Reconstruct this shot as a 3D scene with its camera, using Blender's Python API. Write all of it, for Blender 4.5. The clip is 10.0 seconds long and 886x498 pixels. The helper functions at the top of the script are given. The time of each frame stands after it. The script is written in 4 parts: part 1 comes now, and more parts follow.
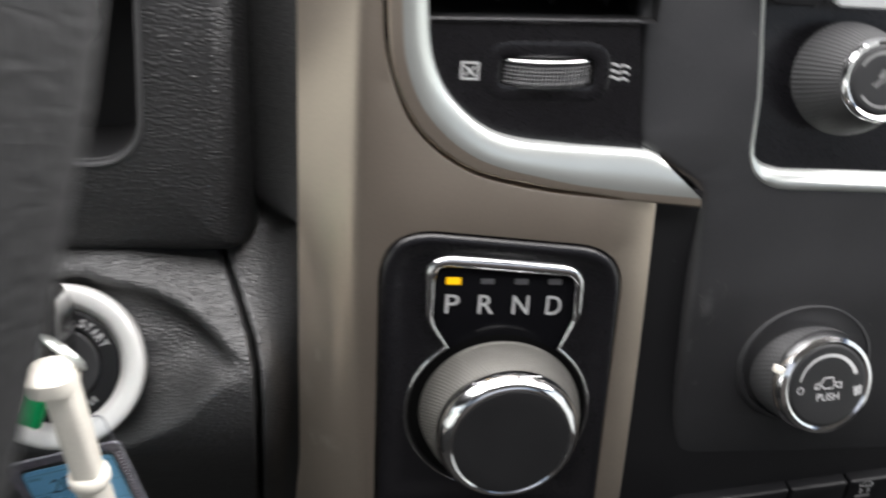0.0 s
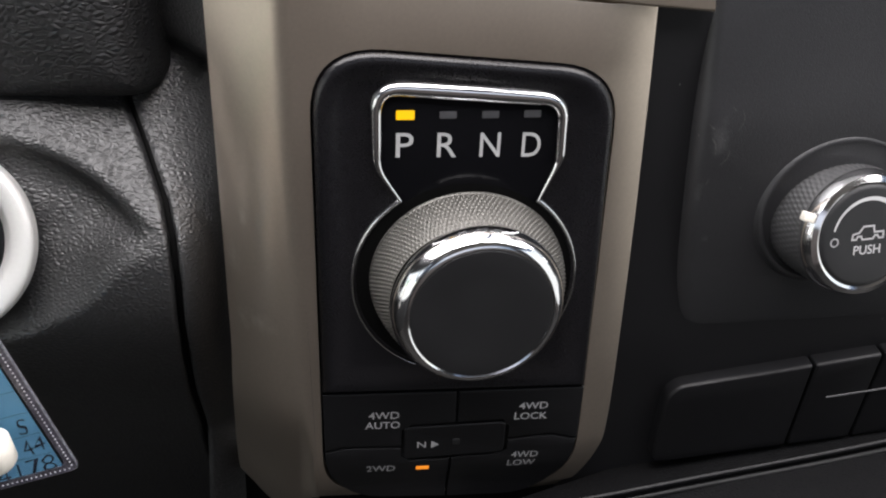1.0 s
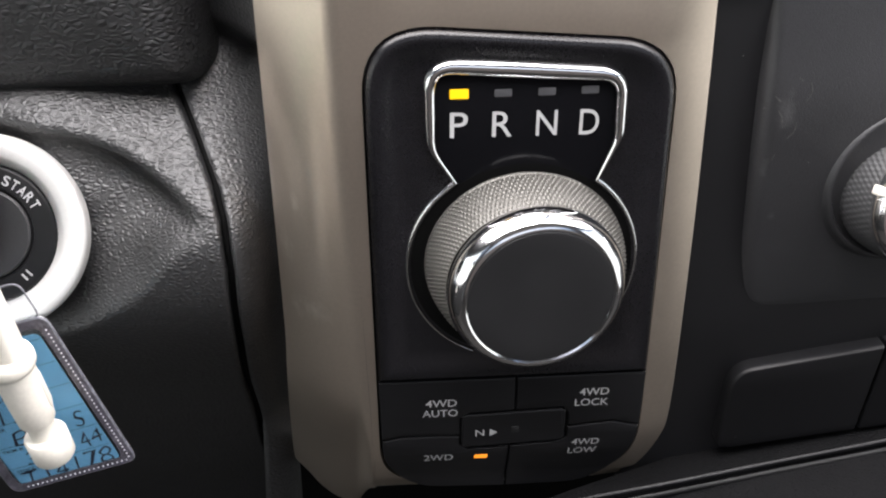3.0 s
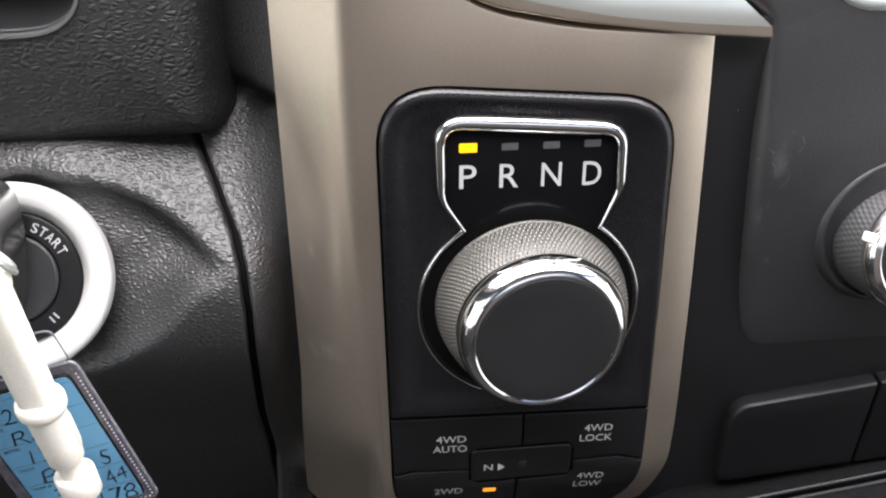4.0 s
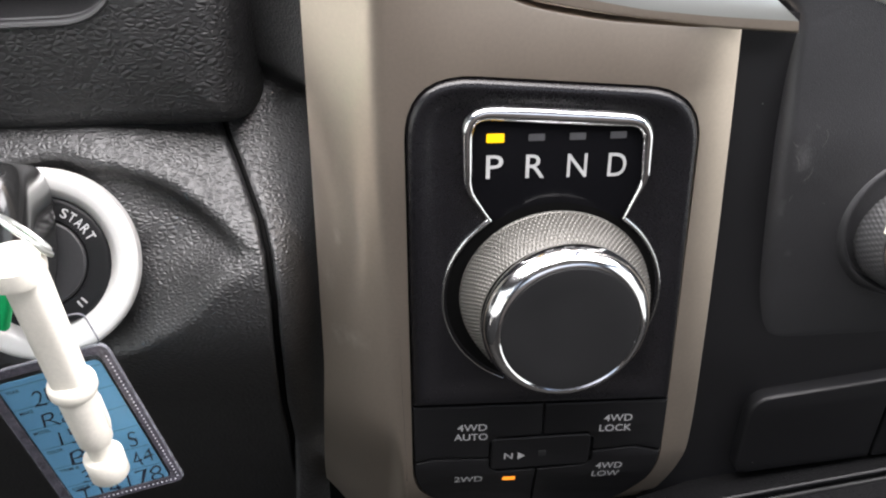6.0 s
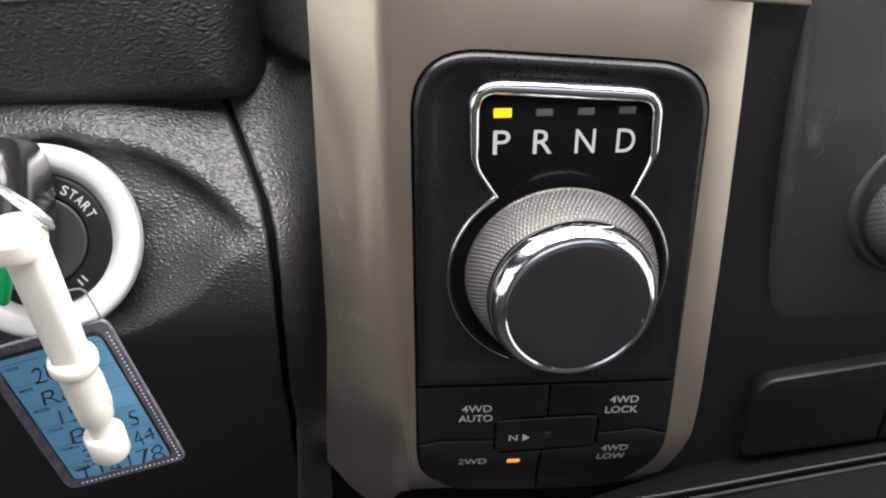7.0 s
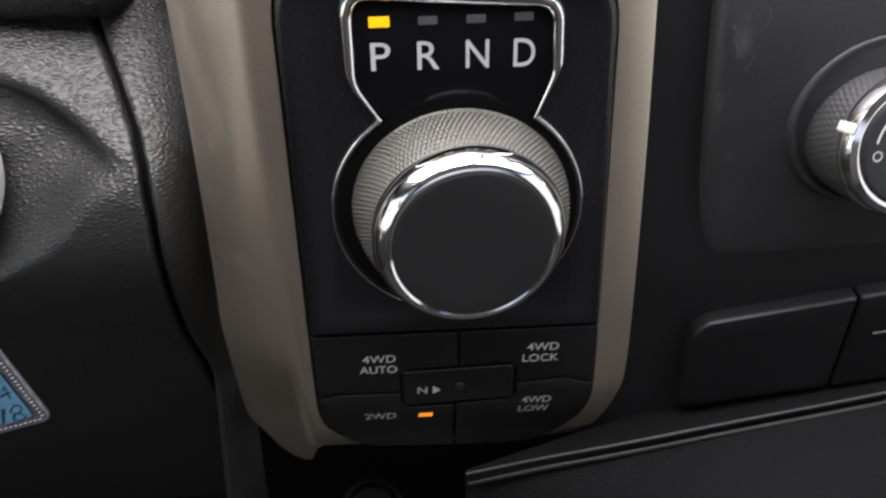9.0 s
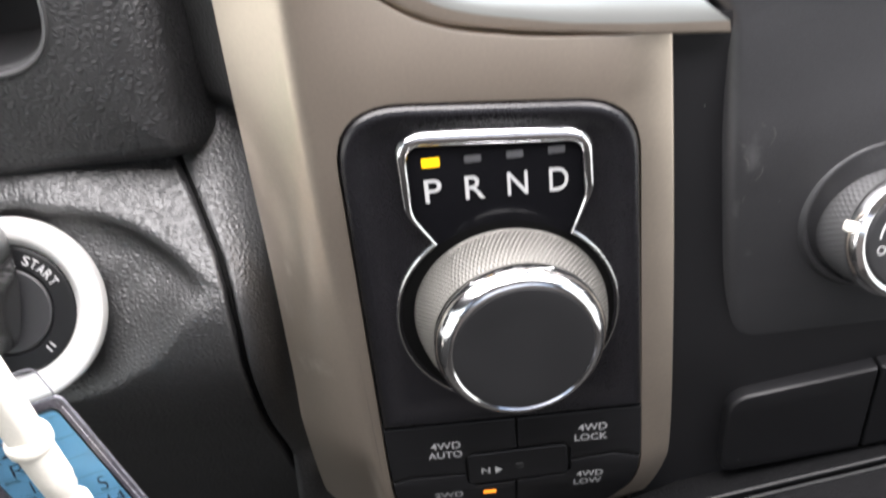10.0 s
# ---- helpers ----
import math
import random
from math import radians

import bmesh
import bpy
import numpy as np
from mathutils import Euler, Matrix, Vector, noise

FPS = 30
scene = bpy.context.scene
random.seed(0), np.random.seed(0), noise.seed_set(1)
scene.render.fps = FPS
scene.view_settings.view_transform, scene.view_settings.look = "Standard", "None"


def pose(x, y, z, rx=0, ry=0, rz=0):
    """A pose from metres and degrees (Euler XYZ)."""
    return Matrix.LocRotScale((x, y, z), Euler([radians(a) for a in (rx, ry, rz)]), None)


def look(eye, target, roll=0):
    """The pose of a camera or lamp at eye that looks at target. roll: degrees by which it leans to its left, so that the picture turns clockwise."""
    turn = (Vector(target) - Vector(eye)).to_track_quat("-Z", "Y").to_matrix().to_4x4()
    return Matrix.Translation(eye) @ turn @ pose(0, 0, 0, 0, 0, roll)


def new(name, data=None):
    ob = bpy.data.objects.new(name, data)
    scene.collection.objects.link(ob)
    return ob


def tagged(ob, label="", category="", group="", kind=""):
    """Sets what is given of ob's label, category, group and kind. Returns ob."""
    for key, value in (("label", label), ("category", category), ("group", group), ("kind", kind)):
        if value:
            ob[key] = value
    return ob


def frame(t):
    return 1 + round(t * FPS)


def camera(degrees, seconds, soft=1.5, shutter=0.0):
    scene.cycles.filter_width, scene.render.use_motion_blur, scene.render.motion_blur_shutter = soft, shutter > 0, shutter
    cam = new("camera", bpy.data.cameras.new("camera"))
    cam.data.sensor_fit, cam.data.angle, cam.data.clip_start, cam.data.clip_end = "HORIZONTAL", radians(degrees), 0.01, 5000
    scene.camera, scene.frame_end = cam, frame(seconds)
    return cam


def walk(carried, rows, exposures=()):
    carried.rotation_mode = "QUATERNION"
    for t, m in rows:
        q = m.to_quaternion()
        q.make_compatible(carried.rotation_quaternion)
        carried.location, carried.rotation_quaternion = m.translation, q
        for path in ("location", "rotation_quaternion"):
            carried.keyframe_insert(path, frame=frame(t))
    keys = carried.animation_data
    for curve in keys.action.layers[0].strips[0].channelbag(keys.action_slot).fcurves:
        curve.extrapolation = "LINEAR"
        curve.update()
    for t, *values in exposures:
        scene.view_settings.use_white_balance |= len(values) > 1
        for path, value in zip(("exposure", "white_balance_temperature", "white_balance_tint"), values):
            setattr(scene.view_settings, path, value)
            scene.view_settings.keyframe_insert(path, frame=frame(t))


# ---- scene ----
cam = camera(47.0, 10.0, soft=2.1, shutter=0.35)
PATH = [
    (0, (-0.0528, -0.3170, 0.2130), (0.1191, 1.4818, -0.6442), 3.44),
    (0.1, (-0.0490, -0.3059, 0.2072), (0.1587, 1.4815, -0.6659), 2.97),
    (0.2, (-0.0465, -0.2960, 0.1974), (0.1292, 1.4839, -0.6975), 2.11),
    (0.3, (-0.0433, -0.2876, 0.1929), (0.0804, 1.4716, -0.7505), 1.45),
    (0.5, (-0.0430, -0.2793, 0.1803), (0.1124, 1.4580, -0.7982), 2.28),
    (1, (-0.0383, -0.2638, 0.1617), (0.1733, 1.4485, -0.8497), 2.63),
    (1.5, (-0.0346, -0.2637, 0.1607), (0.1311, 1.4516, -0.8544), 2.11),
    (2, (-0.0325, -0.2585, 0.1583), (0.1043, 1.4565, -0.8615), 1.17),
    (2.5, (-0.0367, -0.2570, 0.1524), (0.0891, 1.4498, -0.8825), 0.37),
    (4, (-0.0433, -0.2668, 0.1697), (0.0729, 1.4647, -0.8245), -0.24),
    (4.5, (-0.0432, -0.2696, 0.1728), (0.0503, 1.4652, -0.8180), -0.56),
    (5, (-0.0452, -0.2661, 0.1674), (0.0584, 1.4529, -0.8497), -0.10),
    (5.5, (-0.0473, -0.2709, 0.1716), (0.0567, 1.4597, -0.8255), 0.11),
    (7, (-0.0515, -0.2701, 0.1623), (0.0548, 1.4555, -0.8430), 0.48),
    (7.5, (-0.0451, -0.2667, 0.1631), (0.0635, 1.4565, -0.8462), 0.67),
    (8, (-0.0411, -0.2630, 0.1656), (0.0832, 1.4559, -0.8491), 0.28),
    (8.2, (-0.0382, -0.2523, 0.1563), (0.0993, 1.4316, -0.9141), 0.66),
    (8.5, (-0.0274, -0.2426, 0.1376), (0.1708, 1.4498, -0.9096), 2.76),
    (8.7, (-0.0192, -0.2403, 0.1359), (0.1541, 1.4496, -0.9197), 1.49),
    (9, (-0.0146, -0.2420, 0.1416), (0.0662, 1.4243, -0.9614), -0.78),
    (9.2, (-0.0218, -0.2484, 0.1388), (0.0130, 1.4112, -0.9768), -2.48),
    (9.5, (-0.0223, -0.2515, 0.1514), (-0.0135, 1.4214, -0.9447), -2.89),
    (9.7, (-0.0203, -0.2519, 0.1611), (-0.0158, 1.4292, -0.9224), -4.12),
    (9.9, (-0.0157, -0.2558, 0.1740), (-0.0313, 1.4332, -0.8971), -5.75),
    (10, (-0.0151, -0.2600, 0.1811), (-0.0269, 1.4414, -0.8701), -5.84),
]
EXPOSURE = [(t, stops, 6420, 13.5 if t > 0 else 11.0) for t, stops in (
    (0, -0.04), (0.5, -0.19), (1, -0.04), (1.5, 0.14), (2, 0.19), (2.5, 0.34), (4, 0.69), (4.5, 0.68), (5, 0.58), (5.5, 0.64), (7, 0.54), (7.5, 0.56), (8, 0.54),
    (8.5, -0.14), (9, 0.12), (9.2, 0.24), (9.5, 0.82), (9.8, 0.98), (10, 1.06))]
walk(cam, [(t, look(eye, target, roll)) for t, eye, target, roll in PATH], EXPOSURE)

# ---- light ----
world = bpy.data.worlds.new("world")
scene.world = world
world.use_nodes = True
wn = world.node_tree.nodes
sky = wn.new("ShaderNodeTexSky")
sky.sky_type = "NISHITA"
sky.sun_disc = False
sky.sun_elevation, sky.sun_rotation = radians(42), radians(180)
world.node_tree.links.new(sky.outputs[0], wn["Background"].inputs[0])
wn["Background"].inputs[1].default_value = 0.07


# the sun stands behind the vehicle, so that its roof shades the dashboard
sun = new("sun", bpy.data.lights.new("sun", "SUN"))
sun.data.energy, sun.data.angle, sun.data.color = 3.0, radians(0.5), (1.0, 0.96, 0.9)
sun.matrix_world = look((0.0, -7.4, 6.7), (0.0, 0.0, 0.0))


def window_lamp(name, eye, target, wide, high, power, color):
    """Daylight in a window's opening."""
    data = bpy.data.lights.new(name, "AREA")
    data.shape, data.size, data.size_y = "RECTANGLE", wide, high
    data.energy, data.color = power, color
    ob = new(name, data)
    ob.matrix_world = look(eye, target)
    return ob


window_lamp("daylight_windshield_left", (-0.24, 0.0, 0.475), (-0.24, -0.38, -0.445), 0.72, 0.98, 23.5, (1.0, 0.972, 0.95))
window_lamp("daylight_windshield_right", (0.54, 0.0, 0.475), (0.54, -0.38, -0.445), 0.72, 0.98, 22.0, (1.0, 0.972, 0.95))
window_lamp("daylight_open_door", (-0.80, -0.40, 0.235), (0.0, -0.35, 0.235), 1.0, 0.83, 3.2, (0.97, 1.0, 0.93))
# added fill from the right, reaching low to brighten the bezel's right leg
window_lamp("fill_right_side", (1.16, -0.45, -0.04), (0.0, -0.40, -0.04), 1.1, 1.18, 4.4, (0.98, 1.0, 0.95))
window_lamp("daylight_rear_window", (0.2, -1.55, 0.45), (0.1, 0.0, 0.1), 1.2, 0.3, 0.4, (1.0, 0.98, 0.95))


# ---- materials ----
def surface(name, color, rough=0.5, metal=0.0, vary=0.12, coarse=12.0, fine=900.0, rough_vary=0.12,
            grain=None, dust=0.0, coat=0.0, spec=0.5):
    """A procedural surface: colour and gloss vary at two scales; grain is (kind, cells per metre, depth in metres)."""
    m = bpy.data.materials.new(name)
    m.use_nodes = True
    nt = m.node_tree
    nodes, link = nt.nodes, nt.links.new
    p = nodes["Principled BSDF"]
    p.inputs["Metallic"].default_value = metal
    p.inputs["Specular IOR Level"].default_value = spec
    p.inputs["Coat Weight"].default_value = coat
    p.inputs["Coat Roughness"].default_value = 0.12
    at = nodes.new("ShaderNodeTexCoord").outputs["Object"]
    big = nodes.new("ShaderNodeTexNoise")
    big.inputs["Scale"].default_value, big.inputs["Detail"].default_value = coarse, 5
    small = nodes.new("ShaderNodeTexNoise")
    small.inputs["Scale"].default_value, small.inputs["Detail"].default_value = fine, 3
    link(at, big.inputs["Vector"]), link(at, small.inputs["Vector"])
    both = nodes.new("ShaderNodeMath")
    both.operation = "MULTIPLY_ADD"
    both.inputs[1].default_value = 0.5
    link(small.outputs["Fac"], both.inputs[0])
    half = nodes.new("ShaderNodeMath")
    half.operation = "MULTIPLY"
    half.inputs[1].default_value = 0.5
    link(big.outputs["Fac"], half.inputs[0]), link(half.outputs[0], both.inputs[2])
    ramp = nodes.new("ShaderNodeMapRange")
    ramp.inputs["From Min"].default_value, ramp.inputs["From Max"].default_value = 0.35, 0.65
    ramp.inputs["To Min"].default_value, ramp.inputs["To Max"].default_value = 1 - vary, 1 + vary
    link(both.outputs[0], ramp.inputs["Value"])
    tint = nodes.new("ShaderNodeVectorMath")
    tint.operation = "SCALE"
    tint.inputs[0].default_value = color
    link(ramp.outputs[0], tint.inputs["Scale"])
    out = tint.outputs["Vector"]
    if dust:
        specks = nodes.new("ShaderNodeTexVoronoi")
        specks.inputs["Scale"].default_value = 260
        link(at, specks.inputs["Vector"])
        near = nodes.new("ShaderNodeMapRange")
        near.inputs["From Min"].default_value, near.inputs["From Max"].default_value = 0.045, 0.02
        link(specks.outputs["Distance"], near.inputs["Value"])
        pick = nodes.new("ShaderNodeMath")
        pick.operation = "GREATER_THAN"
        pick.inputs[1].default_value = 1 - dust
        split = nodes.new("ShaderNodeSeparateColor")
        link(specks.outputs["Color"], split.inputs[0]), link(split.outputs[0], pick.inputs[0])
        amount = nodes.new("ShaderNodeMath")
        amount.operation = "MULTIPLY"
        link(near.outputs[0], amount.inputs[0]), link(pick.outputs[0], amount.inputs[1])
        mix = nodes.new("ShaderNodeMix")
        mix.data_type = "RGBA"
        mix.inputs["B"].default_value = (0.5, 0.48, 0.45, 1)
        link(amount.outputs[0], mix.inputs["Factor"]), link(out, mix.inputs["A"])
        out = mix.outputs["Result"]
    link(out, p.inputs["Base Color"])
    gloss = nodes.new("ShaderNodeMapRange")
    gloss.inputs["From Min"].default_value, gloss.inputs["From Max"].default_value = 0.3, 0.7
    gloss.inputs["To Min"].default_value, gloss.inputs["To Max"].default_value = max(0.0, rough - rough_vary), rough + rough_vary
    link(both.outputs[0], gloss.inputs["Value"]), link(gloss.outputs[0], p.inputs["Roughness"])
    if grain:
        kind, cells, depth = grain
        bump = nodes.new("ShaderNodeBump")
        bump.inputs["Strength"].default_value, bump.inputs["Distance"].default_value = 1.0, depth
        if kind == "leather":
            warp = nodes.new("ShaderNodeTexNoise")
            warp.inputs["Scale"].default_value, warp.inputs["Detail"].default_value = cells * 0.7, 1
            link(at, warp.inputs["Vector"])
            shift = nodes.new("ShaderNodeVectorMath")
            shift.operation = "MULTIPLY_ADD"
            shift.inputs[1].default_value = (0.5 / cells,) * 3
            link(warp.outputs["Color"], shift.inputs[0]), link(at, shift.inputs[2])
            cell = nodes.new("ShaderNodeTexVoronoi")
            cell.feature = "DISTANCE_TO_EDGE"
            cell.inputs["Scale"].default_value = cells
            stretch = nodes.new("ShaderNodeVectorMath")
            stretch.operation = "MULTIPLY"
            stretch.inputs[1].default_value = (0.72, 1.0, 1.15)
            link(shift.outputs[0], stretch.inputs[0]), link(stretch.outputs[0], cell.inputs["Vector"])
            inv = nodes.new("ShaderNodeMapRange")
            inv.interpolation_type = "SMOOTHSTEP"
            inv.inputs["From Min"].default_value, inv.inputs["From Max"].default_value = -0.08, 0.5
            link(cell.outputs["Distance"], inv.inputs["Value"])
            tops = nodes.new("ShaderNodeMath")
            tops.operation = "MULTIPLY_ADD"
            tops.inputs[1].default_value = 0.4
            link(warp.outputs["Fac"], tops.inputs[0]), link(inv.outputs[0], tops.inputs[2])
            link(tops.outputs[0], bump.inputs["Height"])
        else:
            tex = nodes.new("ShaderNodeTexNoise")
            tex.inputs["Scale"].default_value, tex.inputs["Detail"].default_value = cells, 2
            link(at, tex.inputs["Vector"]), link(tex.outputs["Fac"], bump.inputs["Height"])
        link(bump.outputs["Normal"], p.inputs["Normal"])
    return m


def smudge(m, centre, size, tint, amount):
    """A rubbed mark on a surface: an uneven patch round a place given in millimetres of the object."""
    nt = m.node_tree
    nodes, link = nt.nodes, nt.links.new
    p = nodes["Principled BSDF"]
    at = nodes.new("ShaderNodeTexCoord").outputs["Object"]
    away = nodes.new("ShaderNodeVectorMath")
    away.operation = "SUBTRACT"
    away.inputs[1].default_value = Vector(centre) * 0.001
    link(at, away.inputs[0])
    flat = nodes.new("ShaderNodeVectorMath")
    flat.operation = "DIVIDE"
    flat.inputs[1].default_value = Vector(size) * 0.001
    link(away.outputs[0], flat.inputs[0])
    far = nodes.new("ShaderNodeVectorMath")
    far.operation = "LENGTH"
    link(flat.outputs[0], far.inputs[0])
    cloud = nodes.new("ShaderNodeTexNoise")
    cloud.inputs["Scale"].default_value, cloud.inputs["Detail"].default_value = 420, 6
    link(at, cloud.inputs["Vector"])
    add = nodes.new("ShaderNodeMath")
    add.operation = "MULTIPLY_ADD"
    add.inputs[1].default_value = 1.6
    link(cloud.outputs["Fac"], add.inputs[0]), link(far.outputs["Value"], add.inputs[2])
    fade = nodes.new("ShaderNodeMapRange")
    fade.inputs["From Min"].default_value, fade.inputs["From Max"].default_value = 1.7, 0.7
    fade.inputs["To Max"].default_value = amount
    link(add.outputs[0], fade.inputs["Value"])
    mix = nodes.new("ShaderNodeMix")
    mix.data_type = "RGBA"
    mix.inputs["B"].default_value = (*tint, 1)
    old = p.inputs["Base Color"].links[0].from_socket
    link(fade.outputs[0], mix.inputs["Factor"]), link(old, mix.inputs["A"]), link(mix.outputs["Result"], p.inputs["Base Color"])


def glowing(name, color, power):
    m = bpy.data.materials.new(name)
    m.use_nodes = True
    p = m.node_tree.nodes["Principled BSDF"]
    p.inputs["Base Color"].default_value = (*(c * 0.1 for c in color), 1)
    p.inputs["Emission Color"].default_value = (*color, 1)
    p.inputs["Emission Strength"].default_value = power
    return m


def clear(name, color, rough, ior=1.45):
    m = bpy.data.materials.new(name)
    m.use_nodes = True
    p = m.node_tree.nodes["Principled BSDF"]
    p.inputs["Base Color"].default_value = (*color, 1)
    p.inputs["Transmission Weight"].default_value = 1.0
    p.inputs["Roughness"].default_value, p.inputs["IOR"].default_value = rough, ior
    return m


BRONZE = surface("bronze_satin_paint", (0.575, 0.497, 0.415), 0.36, 0.94, vary=0.05, coarse=25, fine=900, rough_vary=0.04, dust=0.03)
SILVER = surface("silver_satin_paint", (0.69, 0.715, 0.69), 0.33, 0.85, vary=0.04, coarse=30, fine=4000, rough_vary=0.05)
CHROME = surface("chrome", (0.84, 0.84, 0.85), 0.11, 1.0, vary=0.03, coarse=60, rough_vary=0.04)
RING_WHITE = surface("pale_grey_ring_paint", (0.70, 0.695, 0.675), 0.38, 0.3, vary=0.03, rough_vary=0.05)
PLATE = surface("black_satin_plastic", (0.007, 0.0068, 0.0082), 0.28, vary=0.15, coarse=20, fine=2500, rough_vary=0.06, dust=0.06, grain=("fine", 5000, 0.00002))
BUTTON = surface("black_button_plastic", (0.006, 0.006, 0.0068), 0.42, spec=0.3, vary=0.12, fine=3000, rough_vary=0.06, dust=0.05, grain=("fine", 5000, 0.00003))
STACK = surface("charcoal_moulded_plastic", (0.0225, 0.0225, 0.024), 0.40, vary=0.2, coarse=22, fine=1800, rough_vary=0.09, dust=0.12, grain=("fine", 2600, 0.0001))
STRIP = surface("black_backing_plastic", (0.007, 0.007, 0.008), 0.42, vary=0.14, coarse=15, fine=2500, rough_vary=0.07, dust=0.05, grain=("fine", 3500, 0.00004))
DARK = surface("matt_black_plastic", (0.006, 0.006, 0.0065), 0.65, vary=0.15, fine=2000, grain=("fine", 3000, 0.00005))
# stands in for deep shade: almost no colour and almost no reflection
SHADE_BLACK = surface("near_black_shade", (0.003, 0.003, 0.003), 0.75, vary=0.1, spec=0.05)
POCKET = surface("smooth_charcoal_plastic", (0.013, 0.013, 0.0137), 0.6, vary=0.1, fine=2000, spec=0.3)
GLOSS = surface("black_display_glass", (0.005, 0.005, 0.006), 0.1, vary=0.1, rough_vary=0.03, dust=0.05, spec=0.05)
# paler than the hood: the pocket edge's highlight is put into this colour
LIP = surface("charcoal_edge_highlight", (0.07, 0.07, 0.072), 0.45, vary=0.1, rough_vary=0.08)
KNURL = surface("grey_rubberised_grip", (0.105, 0.101, 0.092), 0.32, 0.5, vary=0.12, fine=2500, rough_vary=0.08)
KNURL_DARK = surface("charcoal_rubber_grip", (0.034, 0.034, 0.035), 0.5, vary=0.1, fine=2500)
CAP = surface("matt_black_knob_cap", (0.009, 0.009, 0.0098), 0.50, vary=0.1, coarse=40, fine=2500, rough_vary=0.08, dust=0.08, grain=("fine", 6000, 0.00002))
LEATHER = surface("grained_charcoal_vinyl", (0.0125, 0.0125, 0.0129), 0.48, spec=0.85, vary=0.14, coarse=18, fine=1500, rough_vary=0.08, grain=("leather", 620, 0.00025))
# same vinyl as LEATHER, base colour reset for the light on the hood
LEATHER_HOOD = surface("grained_vinyl_hood_tone", (0.022, 0.022, 0.0228), 0.46, vary=0.14, coarse=18, fine=1500, spec=0.5, rough_vary=0.08, grain=("leather", 480, 0.00036))
PAD = surface("black_grained_console_vinyl", (0.003, 0.003, 0.0034), 0.75, spec=0.12, vary=0.12, coarse=18, fine=1500, grain=("leather", 900, 0.0002))
WHEEL_KNURL = surface("dark_grey_knurled_plastic", (0.12, 0.12, 0.122), 0.34, 0.5, vary=0.12, fine=2500)
WHEEL_HIDE = surface("charcoal_wheel_leather", (0.022, 0.022, 0.0225), 0.6, vary=0.12, coarse=18, fine=1500, spec=0.3, grain=("leather", 700, 0.00008))
INK = surface("pale_grey_print", (0.45, 0.45, 0.45), 0.6, vary=0.05)
INK_DIM = surface("dim_grey_print", (0.36, 0.36, 0.36), 0.6, vary=0.05)
INK_FAINT = surface("faint_grey_print", (0.15, 0.15, 0.15), 0.6, vary=0.05)
SCUFF = surface("pale_scuff", (0.055, 0.053, 0.051), 0.6, vary=0.5, coarse=900, fine=3000)
LENS_OFF = surface("unlit_indicator_lens", (0.075, 0.075, 0.08), 0.4, vary=0.05)
AMBER = glowing("amber_indicator", (1.0, 0.56, 0.0), 1.15)
AMBER_DIM = glowing("orange_indicator", (1.0, 0.30, 0.02), 1.0)
WHITE = surface("white_plastic", (0.76, 0.72, 0.64), 0.38, vary=0.06, coarse=60, rough_vary=0.08)
BLUE = surface("blue_card", (0.19, 0.48, 0.72), 0.6, vary=0.06, coarse=80)
GREEN = surface("green_plastic", (0.0, 0.42, 0.13), 0.4, vary=0.08)
PEN = surface("dark_pen_ink", (0.03, 0.04, 0.07), 0.6, vary=0.1)
FOB = surface("black_fob_plastic", (0.016, 0.016, 0.016), 0.2, vary=0.12, rough_vary=0.06, fine=2500, coat=0.4)
VINYL = clear("clear_vinyl", (0.93, 0.95, 0.97), 0.12, 1.12)
WELD = surface("milky_welded_vinyl", (0.16, 0.16, 0.18), 0.25, vary=0.3, coarse=300, fine=1500)
BORDER = surface("milky_vinyl_border", (0.085, 0.08, 0.098), 0.2, vary=0.45, coarse=250, fine=1500, rough_vary=0.12)
WELD_LIGHT = surface("white_weld_marks", (0.6, 0.6, 0.66), 0.25, vary=0.3)
FABRIC = surface("grey_headliner_fabric", (0.22, 0.205, 0.185), 0.95, vary=0.08, fine=700)
DOOR_TRIM = surface("dark_door_trim", (0.03, 0.03, 0.03), 0.7, vary=0.1)
CARPET = surface("dark_grey_carpet", (0.016, 0.015, 0.014), 0.95, vary=0.2)
# for unseen walls; tone chosen to bounce warm light onto the bezel
TAUPE = surface("taupe_cabin_trim", (0.11, 0.097, 0.09), 0.8, vary=0.1)
GROUND = surface("asphalt", (0.12, 0.12, 0.12), 0.9, vary=0.2, coarse=1.0, fine=60)


for spot, size in (((-71, 14, -5), (4, 9, 8)), ((-69, 12, -27), (4, 7, 6)), ((-62, 8, -25), (8, 9, 4.5)), ((-55.3, 3, 48.6), (0.8, 0.8, 0.9)), ((-66, 11, 12), (2, 3, 5))):
    smudge(BRONZE, spot, size, (0.88, 0.82, 0.73), 0.42)
for spot, size in (((-5.6, -1, 42.4), (3.5, 5, 7)), ((-9, -1, 24), (1.2, 4, 5)), ((-4, -1, 8), (1.6, 4, 2))):
    smudge(STACK, spot, size, (0.10, 0.10, 0.10), 0.4)


# ---- building helpers: all sizes below are in millimetres ----
MM = 0.001


def thing(name, label, category, at=(0, 0, 0), group=""):
    ob = new(name)
    ob.empty_display_size = 0.01
    ob.location = Vector(at) * MM
    return tagged(ob, label, category, group)


